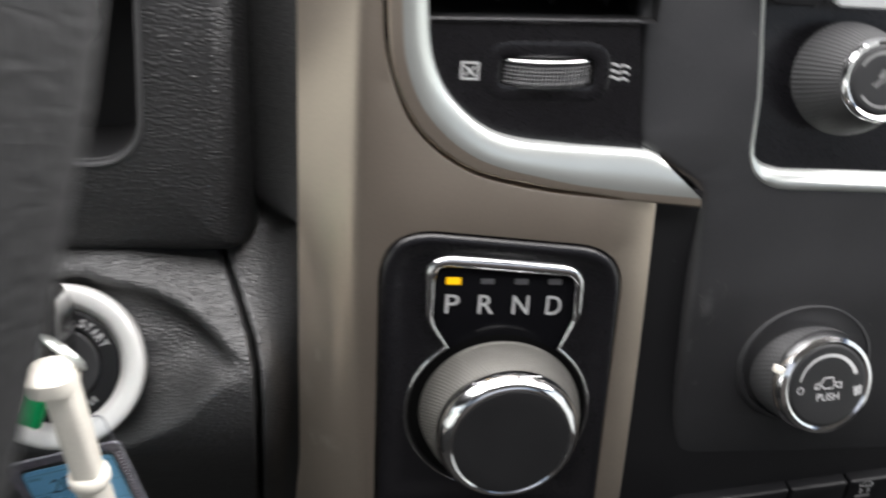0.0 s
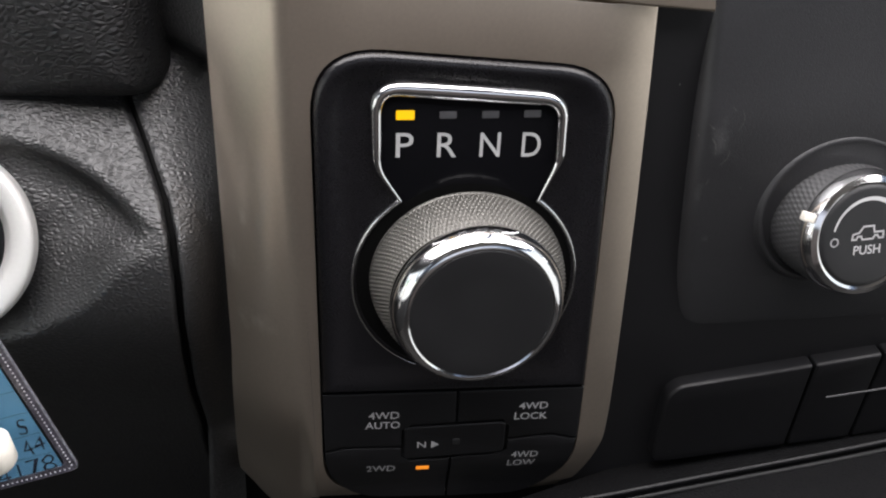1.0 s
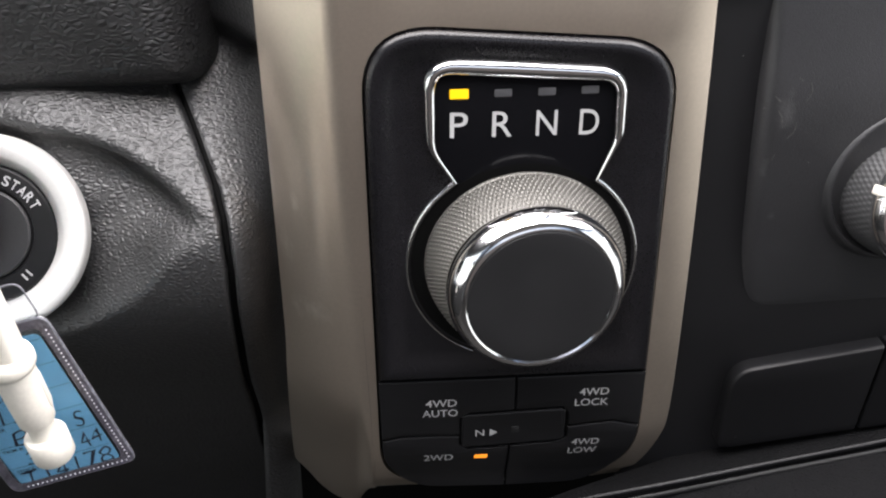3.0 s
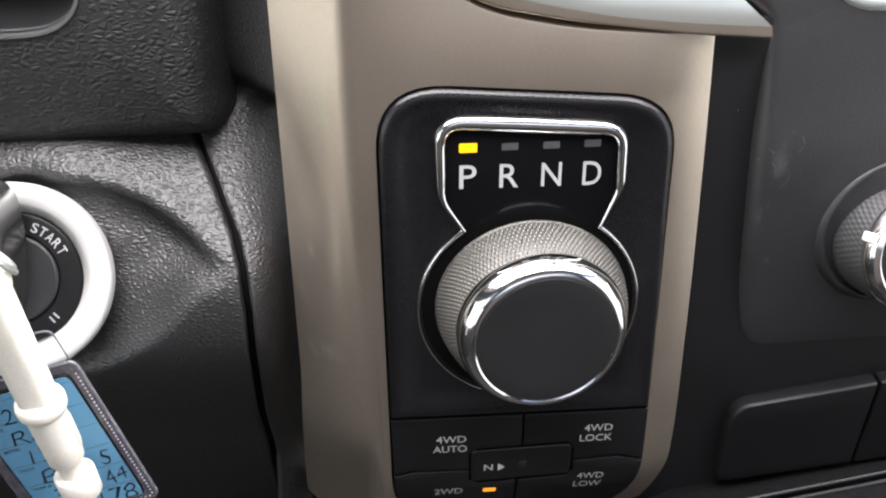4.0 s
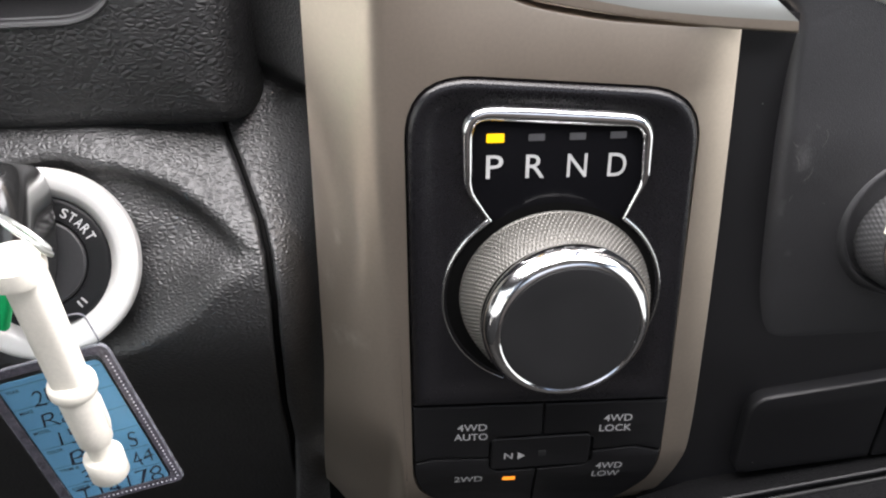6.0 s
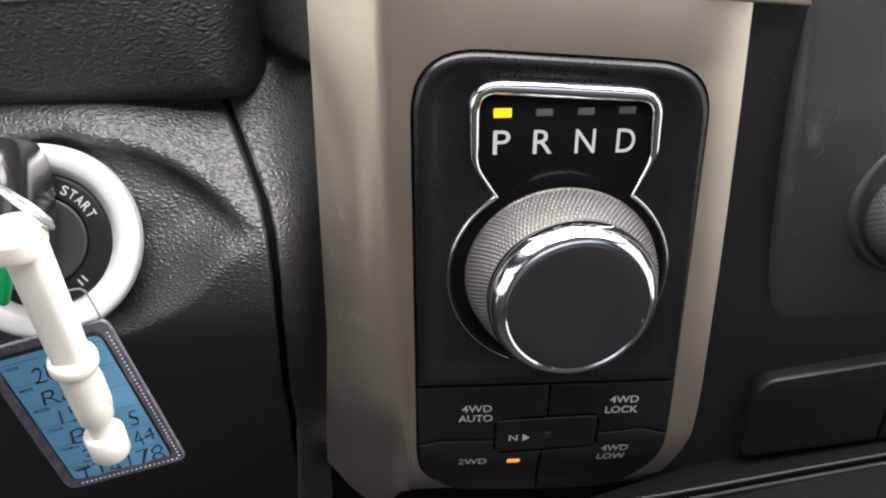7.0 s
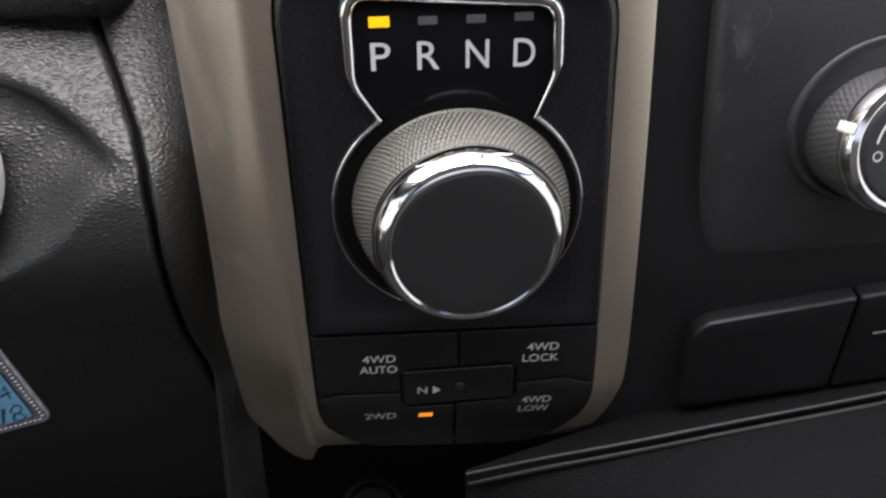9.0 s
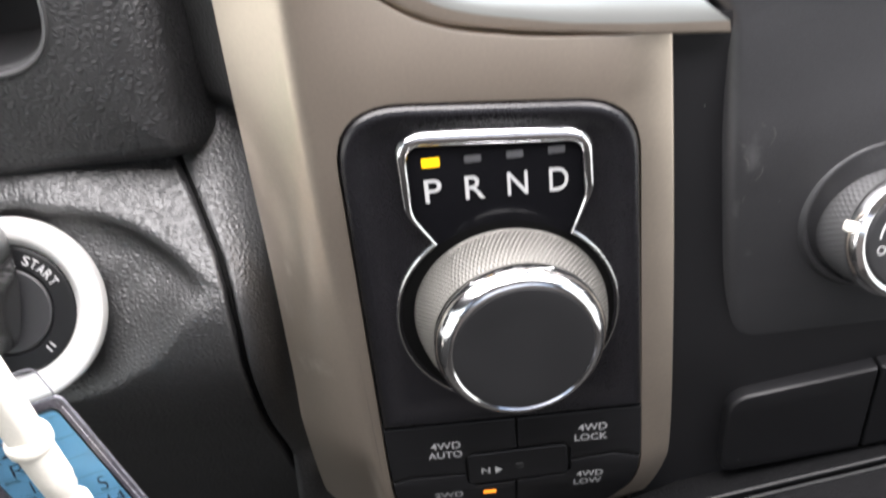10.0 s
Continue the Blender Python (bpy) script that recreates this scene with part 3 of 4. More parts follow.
def build_selector():
    sel = thing("gear_selector", "black rotary gear selector panel with chrome outline", "gear selector", (0, 0, 0))
    i0 = next(i for i in range(len(PANEL)) if PANEL[i - 1][1] <= -47.6 < PANEL[i][1])
    ordered = [PANEL[(i0 + k) % len(PANEL)] for k in range(len(PANEL))]
    top = [q for q in ordered if q[1] > -47.6]
    outline = [(-43.3, -47.7)] + top + [(44.1, -47.7)]
    # dished face with a raised rim; opening for the knob and display stays covered by their own parts
    bm = plate(outline, [(0.2, 5), (0.2, 0.6), (0.6, -0.6), (1.4, -1.4), (2.6, -1.6), (4.2, -1.3), (6.5, -0.3), (8.5, 0.5), (11.0, 0.9)], cap=True)
    part("faceplate", bm, PLATE, sel, sharp=60)
    # display window
    disp = rounded([(-18.9, 21.6), (-25.8, 33.5), (-26.4, 58.4), (26.6, 54.8), (27.2, 35.5), (21.6, 21.6), (21, 10), (-18, 10)], [1, 12, 6, 6, 12, 1, 0, 0], 8)
    part("display", slab(disp, 3, 0.55, 0.2), GLOSS, sel, "glossy black display window")
    # chrome outline: wide along the top, thin at the sides and round the knob
    path = rounded([on_ring(125.5, 35.0), (-25.9, 33.4), (-26.3, 57.7), (26.8, 54.1), (27.4, 35.6), on_ring(54, 35.0)], [0, 13, 7, 7, 13, 0], 10)
    fine = []
    for a, b in zip(path, path[1:]):
        n = max(1, int((Vector(a) - Vector(b)).length / 1.2))
        fine += [tuple(Vector(a).lerp(Vector(b), k / n)) for k in range(n)]
    fine.append(path[-1])

    def half(s):
        top = math.exp(-((s - 0.5) / 0.2) ** 4)
        side = ease(0.0, 0.2, s) * ease(1.0, 0.8, s)
        return 0.75 + 0.95 * side + 0.75 * top

    part("chrome_outline", strip(fine, half, 1.8, 0.3), CHROME, sel, "polished chrome outline")
    arc = [on_ring(125.5 + 1.5 * k) for k in range(81)]
    part("chrome_arc", strip(arc, lambda s: 0.75 - 0.3 * s, 0.9, 0.7), CHROME, sel)
    arc = [on_ring(54 - 1.5 * k) for k in range(66)]
    part("chrome_arc", strip(arc, lambda s: 0.75 - 0.35 * s, 0.9, 0.7), CHROME, sel)
    # flat near-black disc painted for the dark recess round the knob
    well = turned([(33.4, -1.5), (33.4, 0.60)], (KX, 1.1, KZ), (0, -1, 0), 96)
    part("recess_shade", well, SHADE_BLACK, sel)
    # lamps and letters
    for i, (x, z) in enumerate(((-18.0, 49.3), (-5.9, 49.3), (6.2, 49.4), (18.2, 49.6))):
        lamp = rounded([(x - 2.6, z - 1.45), (x + 2.6, z - 1.4), (x + 2.6, z + 1.45), (x - 2.6, z + 1.4)] if i == 0 else [(x - 2.4, z - 1.1), (x + 2.4, z - 1.05), (x + 2.4, z + 1.15), (x - 2.4, z + 1.1)], 0.35, 3)
        part("indicator_lamp", slab(lamp, 0.7, 0.47, 0.04), AMBER if i == 0 else LENS_OFF, sel, "lit amber indicator" if i == 0 else "unlit grey indicator")
    for ch, x, w in (("P", -18.0, 5.0), ("R", -5.9, 5.6), ("N", 6.6, 5.9), ("D", 18.6, 5.5)):
        part("letter_%s" % ch.lower(), lettering(ch, (x, 40.1), w, 7.6, facing(0.5), 0.002), INK, sel)
    # knob
    grip = bmesh.new()
    around, rows = 1000, []
    for i in range(91):
        h = -1.2 + 15.4 * i / 90
        s = max(0.0, h) / 14.2
        r = 30.2 - 1.6 * s - 2.8 * s ** 2
        row = []
        for k in range(around):
            a = 2 * math.pi * k / around
            u, v = 126 * a, h / 1.3 * math.pi
            dip = 0.42 * max(0.0, math.cos(u) * math.cos(v)) - 0.3 if 0.3 < h < 13.9 else 0.0
            rr = r + dip
            row.append((NX + 0.07 * h + rr * math.cos(a), -h + 0.03 * h / 14.2 * rr * math.sin(a), NZ + 0.02 * h + rr * math.sin(a)))
        rows.append(row)
    loft(grip, rows, closed=True)
    kn = part("knob", grip, KNURL, sel, "grey knurled rotary knob", sharp=80)
    prof = [(25.7, 13.4), (26.1, 14.0), (26.15, 15.4), (25.8, 17.0), (25.1, 18.6), (24.2, 19.9), (22.9, 20.9), (22.0, 21.1), (21.5, 20.8)]
    part("chrome_ring", turned(prof, (NX, 0, NZ), (0.09, -1, 0.03), 96, cap_last=False), CHROME, kn, "polished chrome knob ring")
    prof = [(21.6, 19.6), (21.5, 20.6), (21.2, 21.0), (20.4, 21.1), (15, 20.75), (8, 20.6), (2, 20.55)]
    part("cap", turned(prof, (NX, 0, NZ), (0.09, -1, 0.03), 96), CAP, kn, "matt black knob cap")
    return sel


build_selector()


# ---- drive mode switches below the selector ----
def build_drive_switch():
    sw = thing("drive_mode_switch", "black four-wheel-drive switch pad with grey legends", "switch panel", (0, 0, -48))
    low = [q for q in PANEL if q[1] < -48.2]
    i0 = next(i for i in range(len(PANEL)) if PANEL[i - 1][1] >= -48.2 > PANEL[i][1])
    ordered = [PANEL[(i0 + k) % len(PANEL)] for k in range(len(PANEL))]
    low = [q for q in ordered if q[1] < -48.2]
    part("backing", chin(plate([(44.3, -48.0)] + low + [(-43.5, -48.0)], [(0.2, 5), (0.2, 1.6)])), DARK, sw)
    lr = [q for q in low if q[0] > 2 and q[1] < -74]
    ll = [q for q in low if q[0] < -2 and q[1] < -74]
    edges = (("button", [(-43.0, -48.6), (1.2, -48.6), (1.2, -62.1), (-13.5, -62.7), (-16.8, -65.2), (-16.8, -72.0), (-36.4, -71.6), (-42.6, -73.2)]),
             ("button", [(1.9, -48.6), (44.0, -48.3), (44.0, -70.8), (34.8, -68.3), (19.7, -69.8), (19.7, -64.6), (17.4, -61.5), (1.9, -62.0)]),
             ("button", [(-42.4, -74.0), (-36.2, -72.4), (-16.8, -72.7), (-16.6, -76.6), (-13.6, -79.2), (0.1, -78.6), (0.1, -97.0)] + [(x + 0.4, z + 0.3) for x, z in ll if z < -75]),
             ("button", [(0.7, -97.0), (0.7, -78.5), (17.6, -77.0), (19.8, -74.6), (19.7, -70.6), (34.9, -69.1), (43.9, -71.6)] + [(x - 0.4, z + 0.3) for x, z in lr if z < -73]))
    for name, line in edges:
        bm = diced(line)
        for v in bm.verts:
            if v.co.y < 1:
                v.co.y -= 0.05 * max(0.0, -88 - v.co.z) ** 2
        bm = chin(bm, 0.0)
        part(name, bm, BUTTON, sw)
    nbox = rounded([(-16.2, -63.4), (18.9, -62.2), (18.9, -76.4), (-16.2, -78.3)], 2.2, 5)
    neutral = part("neutral_button", chin(plate(nbox, [(0.3, 4), (0.3, -0.05), (0.55, -0.28), (0.9, -0.34), (1.4, -0.24), (2.0, -0.18)])), BUTTON, sw)
    part("neutral_mark", chin(lettering("N", (-9.9, -71.4), 3.0, 2.7, facing(-0.26), 0.008)), INK_DIM, neutral)
    tri = bmesh.new()
    tri.faces.new([tri.verts.new(p) for p in ((-6.6, -0.28, -69.8), (-4.0, -0.28, -71.5), (-6.6, -0.28, -73.1))])
    part("arrow_mark", chin(tri), INK_DIM, neutral)
    part("pin_hole", chin(slab(rounded([(0.6, -69.4), (3.2, -69.3), (3.2, -71.9), (0.6, -72.0)], 0.4, 3), 0.2, -0.32, 0.05)), DARK, neutral)
    for body, c, w in (("4WD", (-22.9, -57.8), 10.2), ("AUTO", (-23.3, -62.0), 11.6), ("4WD", (27.4, -55.5), 9.8), ("LOCK", (26.8, -59.9), 11.2),
                       ("4WD", (26.4, -77.6), 9.4), ("LOW", (25.8, -81.9), 9.8), ("2WD", (-23.6, -82.5), 10.0)):
        part("legend", chin(lettering(body, c, w, 2.95, facing(-0.36), 0.006)), INK_DIM, sw)
    led = rounded([(-11.4, -83.7), (-6.9, -83.7), (-6.7, -81.9), (-11.2, -81.9)], 0.4, 3)
    part("indicator_lamp", chin(slab(led, 0.2, -0.42, 0.05)), AMBER_DIM, sw, "lit orange indicator")
    return sw


build_drive_switch()


# ---- centre stack with climate controls ----
def knob_ridges(centre, top, axis, r0, r1, count, rows_n):
    bm = bmesh.new()
    frame_ = Vector(axis).normalized().to_track_quat("Z", "Y").to_matrix()
    rows = []
    steps = max(8, rows_n * 4)
    for i in range(steps + 1):
        s = i / steps
        row = []
        for k in range(count * 4):
            a = 2 * math.pi * k / (count * 4)
            r = r0 + (r1 - r0) * s ** 1.5 + 0.24 * math.cos(count * a) * math.cos(math.pi * rows_n * s)
            row.append(Vector(centre).lerp(Vector(top), s) + frame_ @ Vector((r * math.cos(a), r * math.sin(a), 0)))
        rows.append(row)
    loft(bm, rows, closed=True)
    return bm


def build_control(parent, centre, top, axis, r0, r1, chrome, cap_r, label, rows_n=9, rise=3.4):
    a = Vector(axis).normalized()
    top = Vector(top)
    grip = part("control_knob", knob_ridges(centre, top, axis, r0, r1, 70, rows_n), KNURL_DARK, parent, label, sharp=80)
    part("chrome_ring", turned([(r1, -0.6), (r1 + 0.6, 0.4), (r1 + 0.5, 1.6), (chrome - 0.4, rise - 0.9), (cap_r + 0.9, rise - 0.1), (cap_r, rise - 0.5)], top, axis, 72, cap_last=False), CHROME, grip, "chrome ring")
    cap = part("cap", turned([(cap_r + 0.2, 1.0), (cap_r, rise - 0.7), (cap_r - 0.5, rise - 0.2), (cap_r - 1.6, rise), (cap_r * 0.5, rise - 0.1), (1, rise - 0.2)], top, axis, 64), CAP, grip, "matt black cap")
    up = Vector((0, 0, 1)) - a * a.z
    up.normalize()
    right = up.cross(a)
    if right.x < 0:
        right = -right
    o = top + a * (rise + 0.05)
    m = Matrix(((right.x, up.x, a.x, o.x), (right.y, up.y, a.y, o.y), (right.z, up.z, a.z, o.z), (0, 0, 0, 1)))
    return grip, cap, m


def flat_arc(m, r, a0, a1, half, taper=1.0):
    bm = bmesh.new()
    rows = []
    for k in range(41):
        s = k / 40
        a = radians(a0 + (a1 - a0) * s)
        w = half * (taper + (1 - taper) * s)
        rows.append([m @ Vector(((r - w) * math.cos(a), (r - w) * math.sin(a), 0.0)), m @ Vector(((r + w) * math.cos(a), (r + w) * math.sin(a), 0.0))])
    loft(bm, rows)
    return bm


def flat_line(m, points, half, bm=None, closed=False):
    bm = bm or bmesh.new()
    p = [Vector(q) for q in points]
    n = len(p)
    for i in range(n if closed else n - 1):
        a, b = p[i], p[(i + 1) % n]
        t = (b - a).normalized() * half
        s = Vector((-t.y, t.x))
        bm.faces.new([bm.verts.new(m @ Vector((*q, 0.02))) for q in (a - t - s, b + t - s, b + t + s, a - t + s)])
    return bm


def bow(bm):
    """The centre stack bulges: its top leans back and its lower end turns under."""
    top = Vector((-45, -290, 185))
    for v in bm.verts:
        d = 0.0005 * (v.co.z - 30) ** 2 + 0.002 * max(0.0, 8 - v.co.z) ** 2 + 0.035 * (v.co.z - 46) + 0.075 * (math.sqrt((v.co.z - 46) ** 2 + 30) - 5.5)
        v.co += (v.co - top) * (0.7 * d / (v.co.y - top.y)) + Vector((0, 0.3 * d, 0))
    return bm


def build_stack():
    st = thing("climate_panel", "charcoal plastic centre stack with chrome-ringed climate knobs", "control panel", (80, 0, 0))
    outline = rounded([(37.0, 178), (35.6, 141), (39.6, 101.6), (64.8, 84.5), (67.2, 43), (69.6, -6), (72.0, -29.6), (150, -25.6), (260, -22), (260, 178)],
                      [0, 9, 11, 10, 30, 30, 22, 0, 0, 0], 8)
    hole = rounded([(71.4, 177), (75.4, 150), (79.6, 118), (80.4, 86.8), (130, 86.4), (255, 86.4), (255, 177)], [0, 6, 20, 18, 0, 0, 0], 9)
    bm = filled(inset(outline, 4.4), hole, -1.0)
    loft(bm, [[(x, y, z) for x, z in inset(outline, d)] for d, y in ((0, 14), (0, 4.6), (0.25, 3.0), (0.8, 1.5), (1.7, 0.3), (2.9, -0.6), (4.4, -1.0))], closed=True)
    bmesh.ops.remove_doubles(bm, verts=bm.verts, dist=0.0005)
    for z in list(range(-22, 172, 8)) + list(range(36, 58, 2)):
        bmesh.ops.bisect_plane(bm, geom=bm.verts[:] + bm.edges[:] + bm.faces[:], plane_co=(0, 0, z), plane_no=(0, 0, 1))
    part("stack_body", bow(bm), STACK, st, sharp=60)
    for line in ([(71.6, 42.6), (73.0, 40.4), (73.6, 37.0)], [(79.6, 50.8), (80.4, 48.0), (79.2, 44.8)], [(70.0, 47.0), (71.4, 45.6), (72.2, 45.2)],
                 [(75.4, 33.6), (77.2, 35.6), (77.8, 38.6)], [(73.2, 29.4), (72.4, 27.0)], [(76.2, 52.2), (77.4, 51.0)]):
        part("scuff", bow(strip([tuple(q) for q in spline(line, 5)], lambda u: 0.05 + 0.15 * math.sin(math.pi * u), 0.03, -1.02)), SCUFF, st, "pale scuff mark")
    # bright frame round the climate controls: thin down the side, broad along the bottom
    outer = inset(hole, -0.3)
    n = len(hole)
    rows = [[], [], [], []]
    for i, (x, z) in enumerate(hole):
        wide = 1.8 + 3.9 * max(0.0, min(1.0, (100 - z) / 12)) if x < 250 and z < 175 else 1.7
        ix, iz = inset(hole, wide)[i]
        ox, oz = outer[i]
        rows[0].append((ox, -0.6, oz))
        rows[1].append((ox * 0.75 + ix * 0.25, -1.9, oz * 0.75 + iz * 0.25))
        rows[2].append((ox * 0.3 + ix * 0.7, -1.2, oz * 0.3 + iz * 0.7))
        rows[3].append((ix, 4.5, iz))
    bm = bmesh.new()
    loft(bm, rows, closed=True)
    part("bright_frame", bow(bm), SILVER, st, "polished silver frame", sharp=60)
    part("climate_face", bow(plate(inset(hole, 0.4), [(0, 4.6)])), PLATE, st)
    part("climate_button", plate(rounded([(80.5, 148), (98.5, 147.6), (99.5, 174), (80, 174)], 4, 5), [(0, 14), (0, 11), (0.6, 10)]), BUTTON, st)
    part("pale_button", plate(rounded([(103, 148), (128, 147.6), (128, 174), (103, 174)], 3, 5), [(0, 14), (0, 10.4), (0.8, 9.6)]), surface("pale_grey_button", (0.45, 0.46, 0.46), 0.5, vary=0.05), st, "pale grey button")
    # fan knob
    axis = Vector((0.15, -1.0, 0.24))
    part("knob_collar", turned([(27.8, -1.6), (26.9, -0.4), (26.2, 0.8), (25.6, 1.8), (25.0, 2.6), (24.5, 2.8), (24.0, 2.8), (23.4, 1.4), (22.3, -5.0)], (116.2, 1.4, 17.4), (0.02, -1, 0.0), 72, cap_last=False), STACK, st)
    grip, cap, m = build_control(st, (116.4, 5.0, 14.9), (119.9, -8.0, 14.3), axis, 21.2, 19.3, 18.9, 16.0, "charcoal knurled fan knob", rise=5.2)
    tick = box(-21.8, -16.4, -1.4, 1.4, -4.6, -1.4, edge=0.4)
    turn_ = Matrix.Rotation(radians(-20), 4, "Z")
    for v in tick.verts:
        v.co = m @ (turn_ @ v.co)
    part("pointer", tick, WHITE, grip, "white pointer tick")
    part("fan_scale", flat_arc(m, 11.8, 168, 20, 0.85, 0.35), INK, cap)
    part("off_mark", flat_line(m, [(-11.2 + 1.25 * math.cos(k * 0.63), -1.0 + 1.25 * math.sin(k * 0.63)) for k in range(10)], 0.2, closed=True), INK, cap)
    truck = flat_line(m, [(1.15 * x, 1.15 * z) for x, z in ((-4.6, -0.6), (-4.4, 0.8), (-2.6, 1.2), (-1.4, 2.8), (1.6, 2.8), (1.9, 1.1), (4.6, 1.1), (4.7, -0.6), (3.4, -0.6), (2.9, 0.2), (2.1, 0.2), (1.6, -0.7), (-1.5, -0.7), (-2.0, 0.2), (-2.9, 0.2), (-3.4, -0.6))], 0.28, closed=True)
    part("truck_mark", truck, INK, cap)
    part("push_legend", lettering("PUSH", (0.2, -4.1), 9.2, 2.9, m, 0.01, 0.02), INK, cap)
    fan = bmesh.new()
    for k in range(3):
        fan = flat_line(m, [(11.0 + 0.2 * k, -1.6 - 1.2 * k), (13.6, -1.0 - 1.2 * k)], 0.44, fan)
    part("fan_mark", fan, INK, cap)
    # mode knob inside the bright frame
    axis = Vector((0.04, -1.0, 0.28))
    grip, cap, m = build_control(st, (110.6, 8.0, 124.6), (111.2, -13.4, 130.4), axis, 18.8, 12.5, 12.9, 11.3, "charcoal ribbed mode knob", 0)
    part("mode_scale", flat_arc(m, 8.6, 150, 40, 0.9, 0.5), INK_FAINT, cap)
    part("mode_scale", flat_arc(m, 8.4, 215, 310, 0.5, 1.0), INK_FAINT, cap)
    seat = flat_line(m, [(-1.0, 1.2), (-0.2, 2.6), (1.2, 2.2)], 0.7)
    seat = flat_line(m, [(1.6, 1.6), (2.0, -2.2)], 0.7, seat)
    seat = flat_line(m, [(-3.4, -1.6), (2.6, 3.4)], 0.25, seat)
    seat = flat_line(m, [(-2.6, -2.2), (3.2, 2.6)], 0.25, seat)
    part("seat_mark", seat, INK_FAINT, cap)
    return st


build_stack()


# ---- switch bank and lower console ----
def bank_z(x, top):
    """The bank rises gently towards the middle of the dash."""
    return (-50.8 + (x - 74) * 0.172) if top else (-86.6 + (x - 74) * 0.135)


def tuck(bm):
    """The switch row leans back towards its lower edge."""
    for z in range(-104, -30, 9):
        bmesh.ops.bisect_plane(bm, geom=bm.verts[:] + bm.edges[:] + bm.faces[:], plane_co=(0, 0, z), plane_no=(0, 0, 1))
    for v in bm.verts:
        d = 0.13 * max(0.0, -32 - v.co.z)
        v.co.y += d
        v.co.z -= 0.5 * d
    return bm


def build_bank():
    bank = thing("switch_bank", "row of blank black switch covers under the climate panel", "switch bank", (100, 0, -70))
    part("backing", tuck(plate([(44, -108), (260, -84), (260, 84), (44, 84)], [(0, 30), (0, 5.0)])), STRIP, bank)
    xs = [74, 124, 147.5, 173, 199]
    for k, (a, b) in enumerate(zip(xs, xs[1:])):
        a, b = a + 0.35, b - 0.35
        line = [(a, bank_z(a, True)), (b, bank_z(b, True)), (b, bank_z(b, False)), (a, bank_z(a, False))]
        radii = [9, 1.2, 1.2, 5] if k == 0 else 1.2
        part("switch_cover", tuck(plate(rounded(line, radii, 6), [(0, 9), (0, 0.9), (0.2, 0.0), (0.6, -0.6), (1.1, -0.8)])), BUTTON, bank, sharp=50)
    def at(points):
        return [(154.5 + 0.75 * (x - 152.5), -41.5 + 0.75 * (z + 43)) for x, z in points]

    mark = flat_line(facing(-0.86), at([(149.6, -40.4), (151.0, -38.6), (154.4, -37.8), (156.0, -39.2), (155.6, -40.8), (149.6, -41.2)]), 0.26, closed=True)
    mark = flat_line(facing(-0.86), at([(150.2, -43.0), (151.4, -44.4), (150.6, -45.8)]), 0.26, mark)
    mark = flat_line(facing(-0.86), at([(154.2, -42.4), (155.2, -43.8), (154.6, -45.2)]), 0.26, mark)
    part("slip_mark", tuck(mark), INK_DIM, bank)
    part("legend_bar", tuck(flat_line(facing(-0.86), at([(149.4, -48.4), (155.6, -47.2)]), 0.7)), INK_FAINT, bank)
    part("divider_line", tuck(strip([(132, -57), (147, -54.6), (180, -49)], 0.5, 0.5, -0.8)), STACK, bank)
    return bank


build_bank()


def build_console():
    con = thing("lower_console", "black grained lower console pad with moulded edge", "console", (60, 0, -110))
    line = spline([(4, -110.2), (30, -104.6), (56, -99.8), (98, -91.2), (139, -83), (200, -69.6), (260, -57.4)], 6)
    part("edge_moulding", strip([tuple(p) for p in line], 0.9, 0.9, 1.0), BUTTON, con)
    part("edge_moulding", strip([(p.x + 0.6, p.y - 4.0) for p in line], 1.0, 0.8, 0.6), DARK, con)
    rows = []
    for dz, y in ((0.5, 20), (0.5, 2.0), (-1.5, 1.2), (-3.5, 1.6), (-5.0, -1.0), (-7.0, -5.0), (-9.5, -12), (-12.5, -20), (-17, -27), (-24, -32), (-36, -35), (-80, -30), (-200, 10)):
        rows.append([(p.x, y * ease(-30, 120, p.x) + 8 * (1 - ease(-30, 120, p.x)) * (y < 0), p.y + dz) for p in line])
    bm = bmesh.new()
    loft(bm, rows)
    part("pad", bm, PAD, con, sharp=60)
    return con


build_console()


def build_port():
    port = thing("power_socket", "small round black power socket low on the dash", "socket", (-28, 22, -142))
    centre, axis = Vector((-29, 20, -146)), Vector((0.05, -0.62, 0.78)).normalized()
    # barrel and cap are black, with the shade under the bezel added in
    part("barrel", turned([(12.0, -130), (12.0, -0.8), (11.6, 0.2), (10.6, 0.5), (9.8, 0.1), (9.4, -3.0)], centre, axis, 40, cap_last=True), SHADE_BLACK, port)
    part("cap", turned([(8.6, -3.2), (8.6, -0.6), (8.0, 0.0), (6.6, 0.2), (0.5, 0.3)], centre, axis, 40, cap_last=True), SHADE_BLACK, port, "black socket cap, darkened for deep shade")
    return port


# ---- driver's side: knee panel with ignition, cluster surround ----
IGN = Vector((-166.3, 29.0, -5.6))
IGN_AXIS = Vector((0.06, -0.88, 0.44)).normalized()


def base_y(z):
    """Section of the knee panel: a sloping top, a soft roll, and a face that falls away below."""
    return float(np.interp(z, [-400, -120, -80, -60, -46, -36, -28, -18, -10, -2, 8, 16, 24, 34, 45, 60], [270, 76, 46, 33, 26.2, 23, 22.0, 22.6, 24.4, 29.0, 40.5, 51.5, 62.5, 76, 91, 111]))


